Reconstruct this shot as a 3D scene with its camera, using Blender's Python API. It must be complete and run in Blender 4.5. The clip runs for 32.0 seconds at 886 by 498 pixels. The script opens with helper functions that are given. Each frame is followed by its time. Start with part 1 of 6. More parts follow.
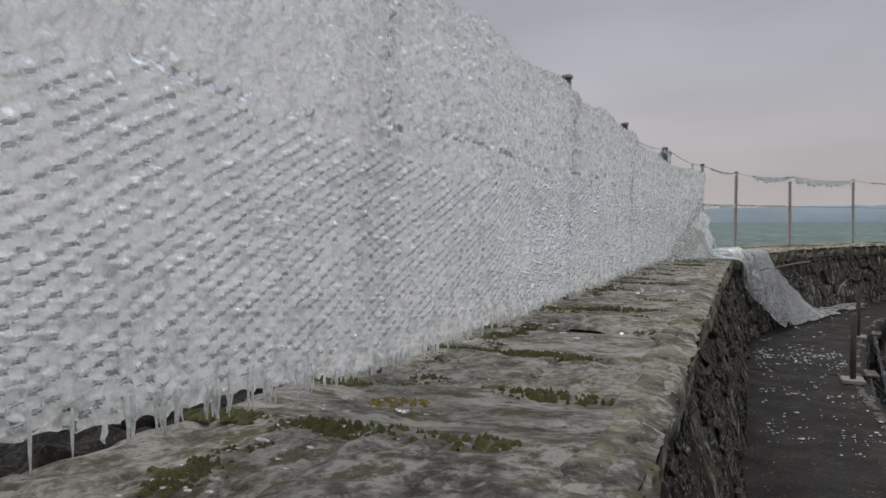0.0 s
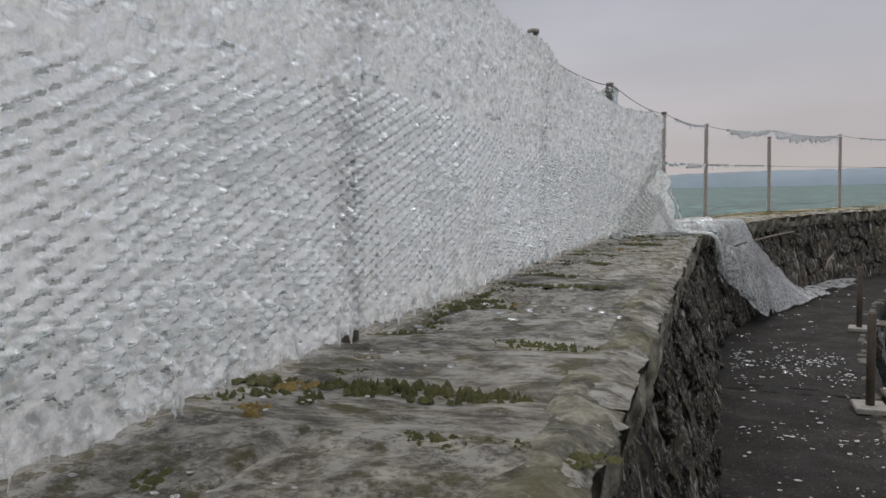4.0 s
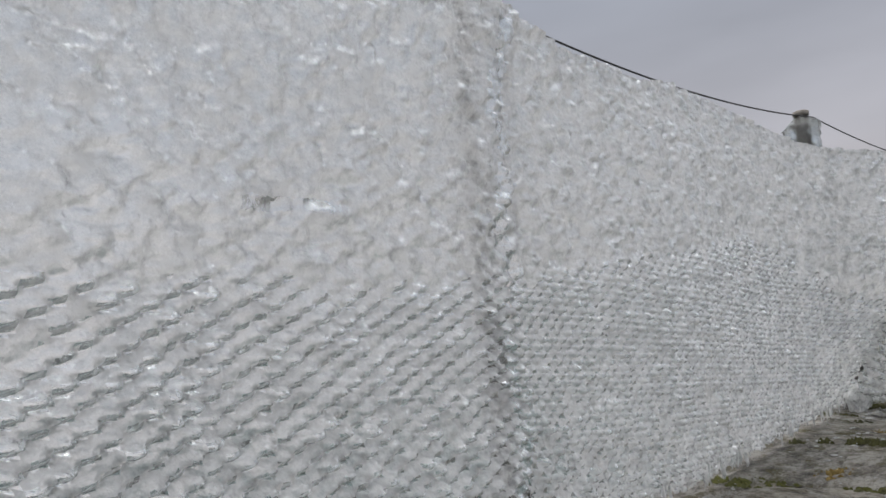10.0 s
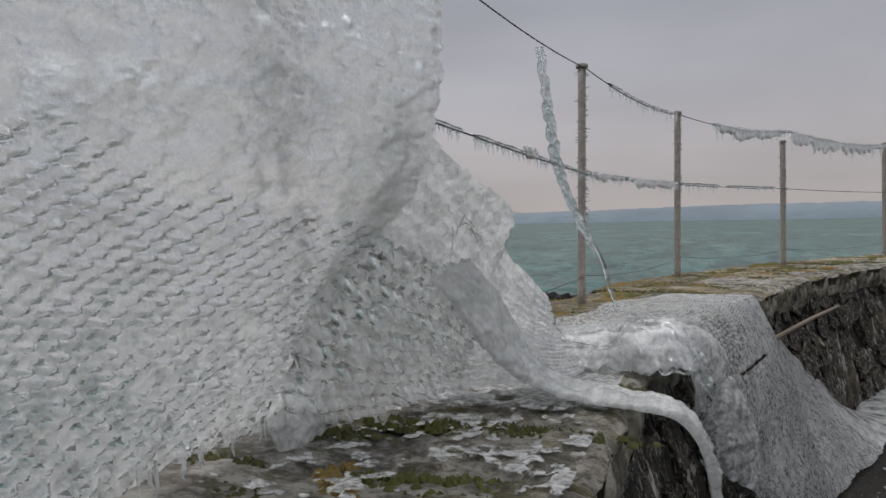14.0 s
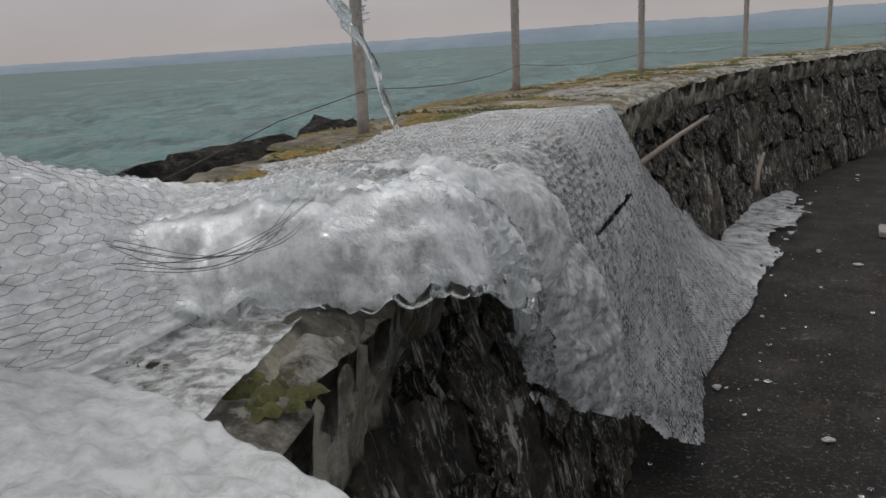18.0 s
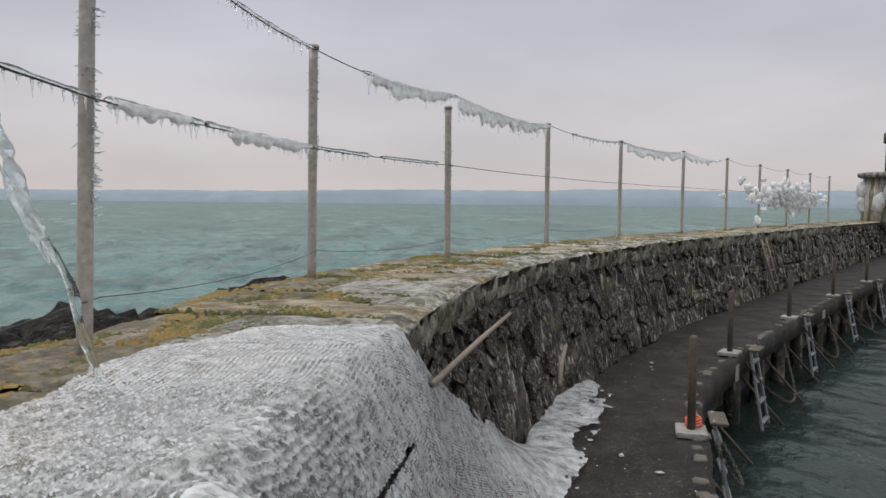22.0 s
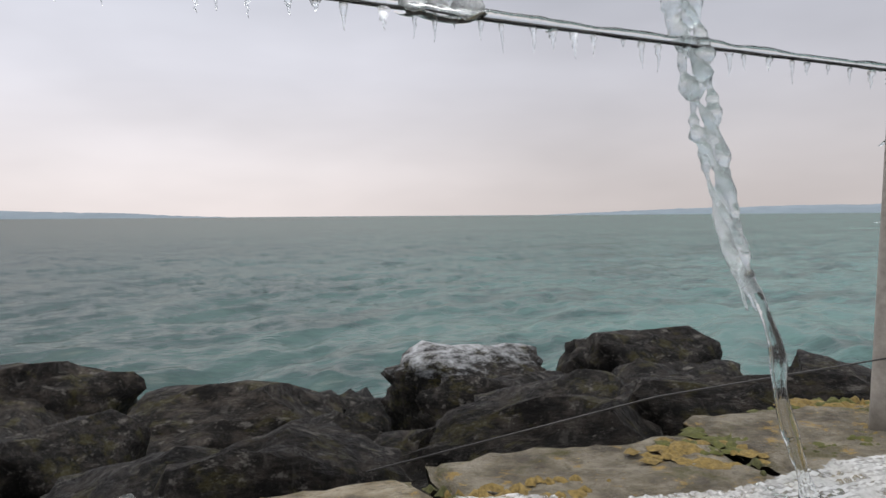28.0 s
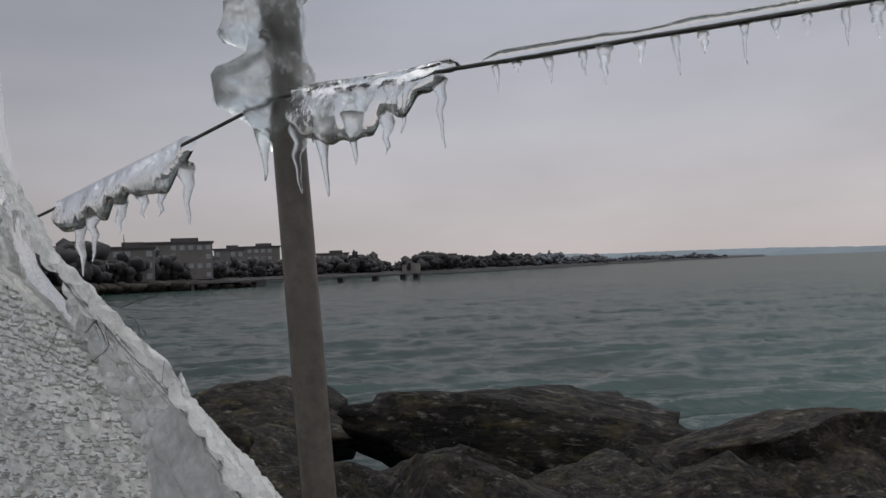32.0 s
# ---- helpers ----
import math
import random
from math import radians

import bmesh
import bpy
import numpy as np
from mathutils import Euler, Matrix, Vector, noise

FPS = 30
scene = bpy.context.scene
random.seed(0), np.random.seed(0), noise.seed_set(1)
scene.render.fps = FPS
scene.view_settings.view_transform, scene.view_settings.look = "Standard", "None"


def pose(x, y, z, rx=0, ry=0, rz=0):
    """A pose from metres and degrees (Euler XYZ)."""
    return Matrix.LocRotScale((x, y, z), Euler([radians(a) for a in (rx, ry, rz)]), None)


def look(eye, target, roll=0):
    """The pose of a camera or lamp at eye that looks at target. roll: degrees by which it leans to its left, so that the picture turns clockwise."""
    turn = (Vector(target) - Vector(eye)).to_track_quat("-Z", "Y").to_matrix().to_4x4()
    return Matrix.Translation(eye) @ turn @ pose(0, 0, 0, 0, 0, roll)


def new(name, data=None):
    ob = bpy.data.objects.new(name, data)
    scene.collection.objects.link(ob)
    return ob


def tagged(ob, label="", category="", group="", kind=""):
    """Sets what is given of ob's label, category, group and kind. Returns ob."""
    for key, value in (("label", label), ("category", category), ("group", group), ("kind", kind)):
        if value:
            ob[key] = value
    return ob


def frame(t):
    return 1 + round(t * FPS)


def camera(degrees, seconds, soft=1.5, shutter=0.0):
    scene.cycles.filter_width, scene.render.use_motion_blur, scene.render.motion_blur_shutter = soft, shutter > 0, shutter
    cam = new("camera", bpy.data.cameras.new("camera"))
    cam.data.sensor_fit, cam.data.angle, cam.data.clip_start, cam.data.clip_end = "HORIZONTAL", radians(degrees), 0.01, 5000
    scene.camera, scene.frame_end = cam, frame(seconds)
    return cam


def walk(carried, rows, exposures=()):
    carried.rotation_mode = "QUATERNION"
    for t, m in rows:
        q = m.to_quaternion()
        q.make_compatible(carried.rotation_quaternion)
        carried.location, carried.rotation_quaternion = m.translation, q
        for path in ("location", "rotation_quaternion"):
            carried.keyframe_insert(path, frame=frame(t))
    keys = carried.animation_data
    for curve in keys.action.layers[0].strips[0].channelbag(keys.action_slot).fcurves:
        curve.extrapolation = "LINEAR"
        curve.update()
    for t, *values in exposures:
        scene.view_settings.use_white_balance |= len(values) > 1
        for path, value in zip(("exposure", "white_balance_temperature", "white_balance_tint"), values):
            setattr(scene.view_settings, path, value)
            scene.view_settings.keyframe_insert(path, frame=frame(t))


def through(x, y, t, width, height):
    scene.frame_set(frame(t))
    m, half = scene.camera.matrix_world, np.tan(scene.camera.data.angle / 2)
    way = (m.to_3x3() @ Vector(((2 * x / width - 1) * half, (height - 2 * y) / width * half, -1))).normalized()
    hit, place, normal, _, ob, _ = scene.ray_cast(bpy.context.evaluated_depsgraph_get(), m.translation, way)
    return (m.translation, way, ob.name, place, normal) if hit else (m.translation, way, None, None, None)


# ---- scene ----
cam = camera(61.67, 32.0)
# seconds, place, then pitch + 90, roll and yaw in degrees
PATH = [
    (0, 0.000, -0.000, 1.560, 88.05, 0.34, 22.10),
    (0.5, -0.001, 0.298, 1.570, 87.88, -0.35, 24.08),
    (1, -0.008, 0.593, 1.554, 88.99, 0.46, 22.56),
    (1.5, 0.009, 0.882, 1.547, 88.01, 0.94, 23.54),
    (2, 0.028, 1.165, 1.532, 87.25, 1.73, 24.85),
    (2.5, 0.000, 1.470, 1.531, 85.80, 1.54, 20.73),
    (3, 0.013, 1.844, 1.537, 85.90, 1.84, 19.45),
    (3.5, 0.005, 2.190, 1.545, 86.14, 1.07, 20.49),
    (5.5, -0.038, 3.347, 1.441, 83.01, 1.52, 18.07),
    (6, -0.043, 3.655, 1.463, 83.83, 0.89, 18.71),
    (6.5, -0.048, 3.914, 1.457, 84.33, 0.64, 19.88),
    (7, -0.004, 4.166, 1.443, 82.72, 1.32, 23.91),
    (7.5, -0.051, 4.393, 1.442, 81.76, 1.02, 25.13),
    (8, -0.075, 4.639, 1.445, 82.17, 0.92, 23.15),
    (8.5, -0.037, 4.888, 1.509, 85.30, 3.02, 25.21),
    (9, -0.050, 5.065, 1.567, 90.07, 4.32, 31.94),
    (9.5, -0.056, 5.226, 1.615, 94.35, 5.82, 37.66),
    (10, -0.041, 5.427, 1.653, 95.45, 5.41, 40.19),
    (10.5, -0.027, 5.670, 1.670, 94.01, 2.56, 38.04),
    (11, -0.074, 5.922, 1.633, 94.25, 2.38, 32.82),
    (11.5, -0.095, 6.148, 1.630, 94.51, 1.58, 30.23),
    (12, -0.073, 6.404, 1.630, 93.63, 1.41, 30.62),
    (12.5, -0.048, 6.675, 1.603, 92.32, 1.59, 29.56),
    (13, -0.034, 7.005, 1.583, 88.96, 2.33, 23.13),
    (13.5, 0.000, 7.347, 1.593, 89.07, 0.24, 20.22),
    (14, 0.017, 7.642, 1.558, 88.11, 0.98, 19.00),
    (14.5, 0.002, 7.915, 1.553, 85.71, 1.33, 20.22),
    (16.5, -0.056, 8.694, 1.464, 80.32, 3.19, 18.08),
    (17, -0.024, 8.794, 1.424, 79.50, 3.71, 13.46),
    (17.5, 0.041, 8.952, 1.403, 75.82, 2.34, 11.30),
    (18, 0.084, 9.133, 1.385, 74.88, 3.23, 8.13),
    (18.5, 0.126, 9.318, 1.398, 74.67, 3.19, 7.39),
    (19, 0.139, 9.483, 1.397, 74.23, 2.71, 8.60),
    (19.5, 0.193, 9.599, 1.416, 74.37, 2.72, 8.44),
    (20, 0.194, 9.600, 1.448, 76.97, 2.34, 2.46),
    (20.5, 0.172, 9.609, 1.485, 80.32, 2.30, 2.38),
    (21, 0.172, 9.614, 1.517, 83.69, 1.53, 1.96),
    (21.5, 0.192, 9.602, 1.537, 86.30, 1.75, 1.09),
    (22, 0.221, 9.610, 1.539, 86.52, -0.60, -5.15),
    (22.5, 0.243, 9.607, 1.516, 87.91, 0.54, -7.35),
    (23, 0.230, 9.633, 1.509, 85.15, 0.95, -2.75),
    (23.5, 0.245, 9.720, 1.496, 83.59, 1.82, 7.53),
    (24, 0.291, 9.801, 1.465, 76.25, -0.62, 13.03),
    (24.5, 0.275, 9.893, 1.430, 69.74, 0.94, 14.66),
    (25, 0.250, 9.947, 1.437, 61.85, 1.36, 20.57),
    (25.5, 0.243, 10.020, 1.465, 59.33, 0.98, 33.59),
    (27.5, 0.283, 10.301, 1.531, 84.45, 0.62, 54.03),
    (28, 0.315, 10.286, 1.549, 87.41, 0.43, 62.32),
    (28.5, 0.268, 10.300, 1.582, 90.37, 1.49, 70.33),
    (29, 0.246, 10.239, 1.590, 93.22, 1.61, 79.21),
    (29.5, 0.213, 10.200, 1.616, 93.59, 1.08, 85.12),
    (30, 0.218, 10.141, 1.625, 94.62, 1.38, 91.29),
    (30.5, 0.207, 10.081, 1.625, 94.84, 2.21, 100.50),
    (31, 0.185, 10.019, 1.616, 93.04, 2.12, 108.83),
    (31.5, 0.159, 9.963, 1.615, 91.18, 2.93, 114.14),
    (32, 0.141, 9.911, 1.611, 91.42, 2.14, 117.54),
]
EXPOSURES = [(0, -0.25), (3, -0.2), (6, 0.15), (7, 0.3), (8, 0.3), (9, 0.12), (10.5, -0.3), (12, -0.42), (13, -0.4), (14.5, -0.35), (16.5, -0.35), (17.5, -0.5), (18.2, -0.32),
             (19, -0.08), (20, 0.08), (23, 0.15), (25, 0.2), (28, 0.15), (29, -0.08), (30, -0.45), (31, -0.56), (32, -0.55)]
walk(cam, [(r[0], pose(*r[1:])) for r in PATH], EXPOSURES)

# ---- world and sun: a closed winter overcast, brighter low down over the lake ----
SUN_ELEV, SUN_AZ = radians(66), radians(80)     # azimuth counted from +y towards -x
world = bpy.data.worlds.new("overcast")
scene.world = world
world.use_nodes = True
wt = world.node_tree
wt.nodes.clear()
w_out = wt.nodes.new("ShaderNodeOutputWorld")
w_bg = wt.nodes.new("ShaderNodeBackground")
w_sky = wt.nodes.new("ShaderNodeTexSky")
w_sky.sky_type = 'NISHITA'
w_sky.sun_disc = False
w_sky.sun_elevation, w_sky.sun_rotation = SUN_ELEV, -SUN_AZ
w_sky.dust_density, w_sky.air_density = 4.0, 1.0
w_co = wt.nodes.new("ShaderNodeTexCoord")
w_sep = wt.nodes.new("ShaderNodeSeparateXYZ")
wt.links.new(w_co.outputs["Generated"], w_sep.inputs[0])
w_ramp = wt.nodes.new("ShaderNodeValToRGB")
w_ramp.color_ramp.elements[0].position, w_ramp.color_ramp.elements[0].color = 0.0, (0.60, 0.545, 0.535, 1)
w_ramp.color_ramp.elements[1].position, w_ramp.color_ramp.elements[1].color = 0.42, (0.40, 0.43, 0.50, 1)
e = w_ramp.color_ramp.elements.new(0.18)
e.color = (0.52, 0.515, 0.56, 1)
e = w_ramp.color_ramp.elements.new(1.0)      # an overcast vault is brightest overhead
e.color = (1.86, 1.86, 1.9, 1)
wt.links.new(w_sep.outputs["Z"], w_ramp.inputs[0])
w_map = wt.nodes.new("ShaderNodeMapping")
w_map.inputs["Scale"].default_value = (1.2, 1.2, 4.0)
wt.links.new(w_co.outputs["Generated"], w_map.inputs[0])
w_noise = wt.nodes.new("ShaderNodeTexNoise")
w_noise.inputs["Scale"].default_value, w_noise.inputs["Detail"].default_value = 1.6, 4
wt.links.new(w_map.outputs[0], w_noise.inputs["Vector"])
w_cl = wt.nodes.new("ShaderNodeMapRange")
w_cl.inputs["From Min"].default_value, w_cl.inputs["From Max"].default_value = 0.3, 0.7
w_cl.inputs["To Min"].default_value, w_cl.inputs["To Max"].default_value = 0.86, 1.1
wt.links.new(w_noise.outputs[0], w_cl.inputs["Value"])
w_mul = wt.nodes.new("ShaderNodeVectorMath")
w_mul.operation = 'SCALE'
wt.links.new(w_ramp.outputs[0], w_mul.inputs[0])
# the cloud is thinner, and brighter, towards the hidden sun
w_dot = wt.nodes.new("ShaderNodeVectorMath")
w_dot.operation = 'DOT_PRODUCT'
w_dot.inputs[1].default_value = (-0.98, -0.19, 0.05)
wt.links.new(w_co.outputs["Generated"], w_dot.inputs[0])
w_glow = wt.nodes.new("ShaderNodeMapRange")
w_glow.interpolation_type = 'SMOOTHSTEP'
w_glow.inputs["From Min"].default_value, w_glow.inputs["From Max"].default_value = 0.62, 1.0
w_glow.inputs["To Min"].default_value, w_glow.inputs["To Max"].default_value = 0.96, 1.3
wt.links.new(w_dot.outputs["Value"], w_glow.inputs["Value"])
w_both = wt.nodes.new("ShaderNodeMath")
w_both.operation = 'MULTIPLY'
wt.links.new(w_cl.outputs[0], w_both.inputs[0])
wt.links.new(w_glow.outputs[0], w_both.inputs[1])
wt.links.new(w_both.outputs[0], w_mul.inputs["Scale"])
w_sc = wt.nodes.new("ShaderNodeVectorMath")
w_sc.operation = 'SCALE'
w_sc.inputs["Scale"].default_value = 0.006
wt.links.new(w_sky.outputs[0], w_sc.inputs[0])
w_add = wt.nodes.new("ShaderNodeVectorMath")
w_add.operation = 'ADD'
wt.links.new(w_mul.outputs[0], w_add.inputs[0])
wt.links.new(w_sc.outputs[0], w_add.inputs[1])
wt.links.new(w_add.outputs[0], w_bg.inputs["Color"])
w_bg.inputs["Strength"].default_value = 1.0
wt.links.new(w_bg.outputs[0], w_out.inputs[0])

sun_data = bpy.data.lights.new("sun", 'SUN')
sun_data.energy, sun_data.angle, sun_data.color = 1.0, radians(45), (1.0, 0.96, 0.92)
sun = new("sun", sun_data)
sun.matrix_world = look((0, 0, 30), Vector((0, 0, 30)) - Vector((-math.sin(SUN_AZ) * math.cos(SUN_ELEV), math.cos(SUN_AZ) * math.cos(SUN_ELEV), math.sin(SUN_ELEV))))


# ---- materials ----
class Mat:
    """A small node-tree builder: one Principled surface with grain at two scales."""

    def __init__(self, name):
        self.m = bpy.data.materials.new(name)
        self.m.use_nodes = True
        self.t = self.m.node_tree
        self.b = self.t.nodes["Principled BSDF"]
        self.out = self.t.nodes["Material Output"]
        self.co = self.t.nodes.new("ShaderNodeTexCoord").outputs["Object"]

    def node(self, kind, **sets):
        n = self.t.nodes.new(kind)
        for k, v in sets.items():
            n.inputs[k.replace("_", " ")].default_value = v
        return n

    def link(self, a, b):
        self.t.links.new(a, b)

    def noise(self, scale, detail=4, rough=0.6, stretch=None):
        n = self.node("ShaderNodeTexNoise", Scale=scale, Detail=detail, Roughness=rough)
        co = self.co
        if stretch:
            mp = self.t.nodes.new("ShaderNodeMapping")
            mp.inputs["Scale"].default_value = stretch
            self.link(co, mp.inputs[0])
            co = mp.outputs[0]
        self.link(co, n.inputs["Vector"])
        return n.outputs[0]

    def ramp(self, fac, stops):
        r = self.t.nodes.new("ShaderNodeValToRGB")
        el = r.color_ramp.elements
        while len(el) < len(stops):
            el.new(0.5)
        for e, (p, c) in zip(el, stops):
            e.position, e.color = p, (*c, 1) if len(c) == 3 else c
        self.link(fac, r.inputs[0])
        return r.outputs[0]

    def mix(self, fac, a, b, mode='MIX'):
        n = self.t.nodes.new("ShaderNodeMix")
        n.data_type, n.blend_type = 'RGBA', mode
        for sock, v in ((0, fac), (6, a), (7, b)):
            if isinstance(v, (int, float)):
                n.inputs[sock].default_value = v
            elif isinstance(v, tuple):
                n.inputs[sock].default_value = (*v, 1)
            else:
                self.link(v, n.inputs[sock])
        return n.outputs[2]

    def rng(self, fac, a, b, lo=0.3, hi=0.7):
        n = self.node("ShaderNodeMapRange", From_Min=lo, From_Max=hi, To_Min=a, To_Max=b)
        self.link(fac, n.inputs["Value"])
        return n.outputs[0]

    def random(self):
        return self.t.nodes.new("ShaderNodeObjectInfo").outputs["Random"]

    def island(self):
        return self.t.nodes.new("ShaderNodeNewGeometry").outputs["Random Per Island"]

    def bump(self, height, strength=0.3, dist=0.01):
        n = self.node("ShaderNodeBump", Strength=strength, Distance=dist)
        self.link(height, n.inputs["Height"])
        self.link(n.outputs[0], self.b.inputs["Normal"])
        return n.outputs[0]

    def set(self, **k):
        for key, v in k.items():
            s = self.b.inputs[key.replace("_", " ")]
            if isinstance(v, (int, float, tuple)):
                s.default_value = v if not isinstance(v, tuple) else (*v, 1)
            else:
                self.link(v, s)
        return self


def stone_mat(name, dark, mid, light, lichen, moss=0.0, rough=0.75, drip=0.0, fleck=0.6, patch=0.0, spec=0.4):
    k = Mat(name)
    if patch:
        # each slab its own cut of the stone
        mp = k.t.nodes.new("ShaderNodeMapping")
        mp.inputs["Scale"].default_value = (1.8, 1.8, 0.4)
        off = k.t.nodes.new("ShaderNodeMath")
        off.operation = 'MULTIPLY'
        off.inputs[1].default_value = 60.0
        k.link(k.random(), off.inputs[0])
        k.link(off.outputs[0], mp.inputs["Location"])
        k.link(k.co, mp.inputs[0])
        k.co = mp.outputs[0]
    col = k.ramp(k.noise(4.5, 9, 0.72), [(0.39, dark), (0.5, mid), (0.62, light)])
    tone = k.ramp(k.random(), [(0.0, (0.6, 0.6, 0.6)), (1.0, (1.25, 1.2, 1.12))])
    col = k.mix(1.0, col, tone, 'MULTIPLY')
    if patch:
        # worn pale and damp brown areas a hand's breadth across
        col = k.mix(k.rng(k.noise(2.2, 8, 0.75), 0, patch, 0.5, 0.58), col, light)
        col = k.mix(k.rng(k.noise(3.1, 8, 0.75), 0, patch, 0.54, 0.61), col, (0.085, 0.062, 0.04))
    # dark seams and damp stains
    col = k.mix(k.rng(k.noise(13, 6, 0.75), 0, 0.7, 0.53, 0.63), col, tuple(c * 0.8 for c in dark))
    if drip:
        col = k.mix(k.rng(k.noise(3.0, 7, 0.75, (4.5, 4.5, 0.6)), 0, drip, 0.55, 0.64), col, lichen)
    col = k.mix(k.rng(k.noise(8, 8, 0.75), 0, fleck, 0.57, 0.64), col, lichen)
    col = k.mix(k.rng(k.noise(38, 6, 0.75), 0, fleck, 0.62, 0.69), col, tuple(min(1, c * 1.5) for c in lichen))
    if moss:
        col = k.mix(k.rng(k.noise(3.1, 6, 0.7), 0, moss, 0.54, 0.62), col, (0.09, 0.08, 0.022))
    k.set(Base_Color=col, Roughness=k.rng(k.noise(14), rough - 0.25, rough + 0.15), Specular_IOR_Level=spec)
    h = k.node("ShaderNodeMath")
    h.operation = 'ADD'
    k.link(k.noise(30, 9, 0.75), h.inputs[0])
    k.link(k.noise(7, 6, 0.7), h.inputs[1])
    k.bump(h.outputs[0], 0.9, 0.02)
    return k.m


M_CAP = stone_mat("cap_stone", (0.068, 0.061, 0.05), (0.245, 0.23, 0.20), (0.46, 0.44, 0.40), (0.50, 0.48, 0.42), moss=0.75, rough=0.65, patch=0.8)
M_CAP_LICHEN = stone_mat("lichen_cap_stone", (0.12, 0.10, 0.07), (0.25, 0.215, 0.15), (0.40, 0.36, 0.28), (0.36, 0.235, 0.06), moss=0.85, rough=0.8, fleck=0.9)
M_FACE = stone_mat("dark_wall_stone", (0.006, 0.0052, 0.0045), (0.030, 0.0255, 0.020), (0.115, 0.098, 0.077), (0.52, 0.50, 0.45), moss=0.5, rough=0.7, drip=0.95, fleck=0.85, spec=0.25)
M_BRINK = stone_mat("crumbling_edge_stone", (0.024, 0.022, 0.016), (0.13, 0.124, 0.098), (0.34, 0.33, 0.27), (0.44, 0.43, 0.37), moss=0.6, rough=0.75, drip=0.5, fleck=0.8)
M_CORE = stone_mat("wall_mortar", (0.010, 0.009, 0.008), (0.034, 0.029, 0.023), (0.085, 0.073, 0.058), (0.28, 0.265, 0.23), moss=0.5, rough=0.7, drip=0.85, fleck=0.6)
M_BOULDER = stone_mat("wet_boulder", (0.003, 0.0026, 0.0023), (0.011, 0.0094, 0.0083), (0.042, 0.036, 0.031), (0.16, 0.148, 0.132), moss=0.3, rough=0.7, fleck=0.7, spec=0.12, drip=0.2)


def rimed_boulder(base):
    """The wet boulder with frozen spray caught on its crown."""
    m = base.copy()
    m.name = "rimed_boulder"
    t = m.node_tree
    b = t.nodes["Principled BSDF"]
    old = b.inputs["Base Color"].links[0].from_socket
    co = t.nodes.new("ShaderNodeTexCoord").outputs["Object"]
    sep = t.nodes.new("ShaderNodeSeparateXYZ")
    t.links.new(co, sep.inputs[0])
    n = t.nodes.new("ShaderNodeTexNoise")
    n.inputs["Scale"].default_value, n.inputs["Detail"].default_value, n.inputs["Roughness"].default_value = 5.0, 9, 0.78
    t.links.new(co, n.inputs["Vector"])
    add = t.nodes.new("ShaderNodeMath")
    add.operation = 'MULTIPLY_ADD'
    add.inputs[1].default_value = 2.4
    t.links.new(n.outputs[0], add.inputs[0])
    t.links.new(sep.outputs["Z"], add.inputs[2])
    r = t.nodes.new("ShaderNodeMapRange")
    r.inputs["From Min"].default_value, r.inputs["From Max"].default_value = 1.86, 2.4
    t.links.new(add.outputs[0], r.inputs["Value"])
    mx = t.nodes.new("ShaderNodeMix")
    mx.data_type = 'RGBA'
    t.links.new(r.outputs[0], mx.inputs[0])
    t.links.new(old, mx.inputs[6])
    mx.inputs[7].default_value = (0.40, 0.41, 0.42, 1)
    t.links.new(mx.outputs[2], b.inputs["Base Color"])
    return m


M_BOULDER_RIME = rimed_boulder(M_BOULDER)


def walkway_mat():
    k = Mat("worn_asphalt")
    col = k.ramp(k.noise(2.6, 10, 0.75), [(0.36, (0.006, 0.0053, 0.0045)), (0.5, (0.0135, 0.0117, 0.0098)), (0.64, (0.030, 0.0255, 0.021))])
    col = k.mix(k.rng(k.noise(16, 7, 0.75), 0, 0.8, 0.52, 0.62), col, (0.011, 0.0095, 0.008))
    col = k.mix(k.rng(k.noise(70, 4, 0.7), 0, 0.7, 0.56, 0.66), col, (0.12, 0.10, 0.08))
    col = k.mix(k.rng(k.noise(6, 8, 0.78), 0, 0.6, 0.6, 0.67), col, (0.15, 0.135, 0.115))
    col = k.mix(k.rng(k.noise(26, 5, 0.75), 0, 0.85, 0.63, 0.66), col, (0.26, 0.235, 0.20))
    col = k.mix(k.rng(k.noise(9, 6, 0.75, (1.0, 0.6, 1.0)), 0, 0.7, 0.66, 0.70), col, (0.10, 0.065, 0.04))
    k.set(Base_Color=col, Roughness=k.rng(k.noise(3), 0.6, 0.9), Specular_IOR_Level=0.2)
    k.bump(k.noise(90, 6, 0.7), 0.5, 0.006)
    return k.m


M_WALK = walkway_mat()


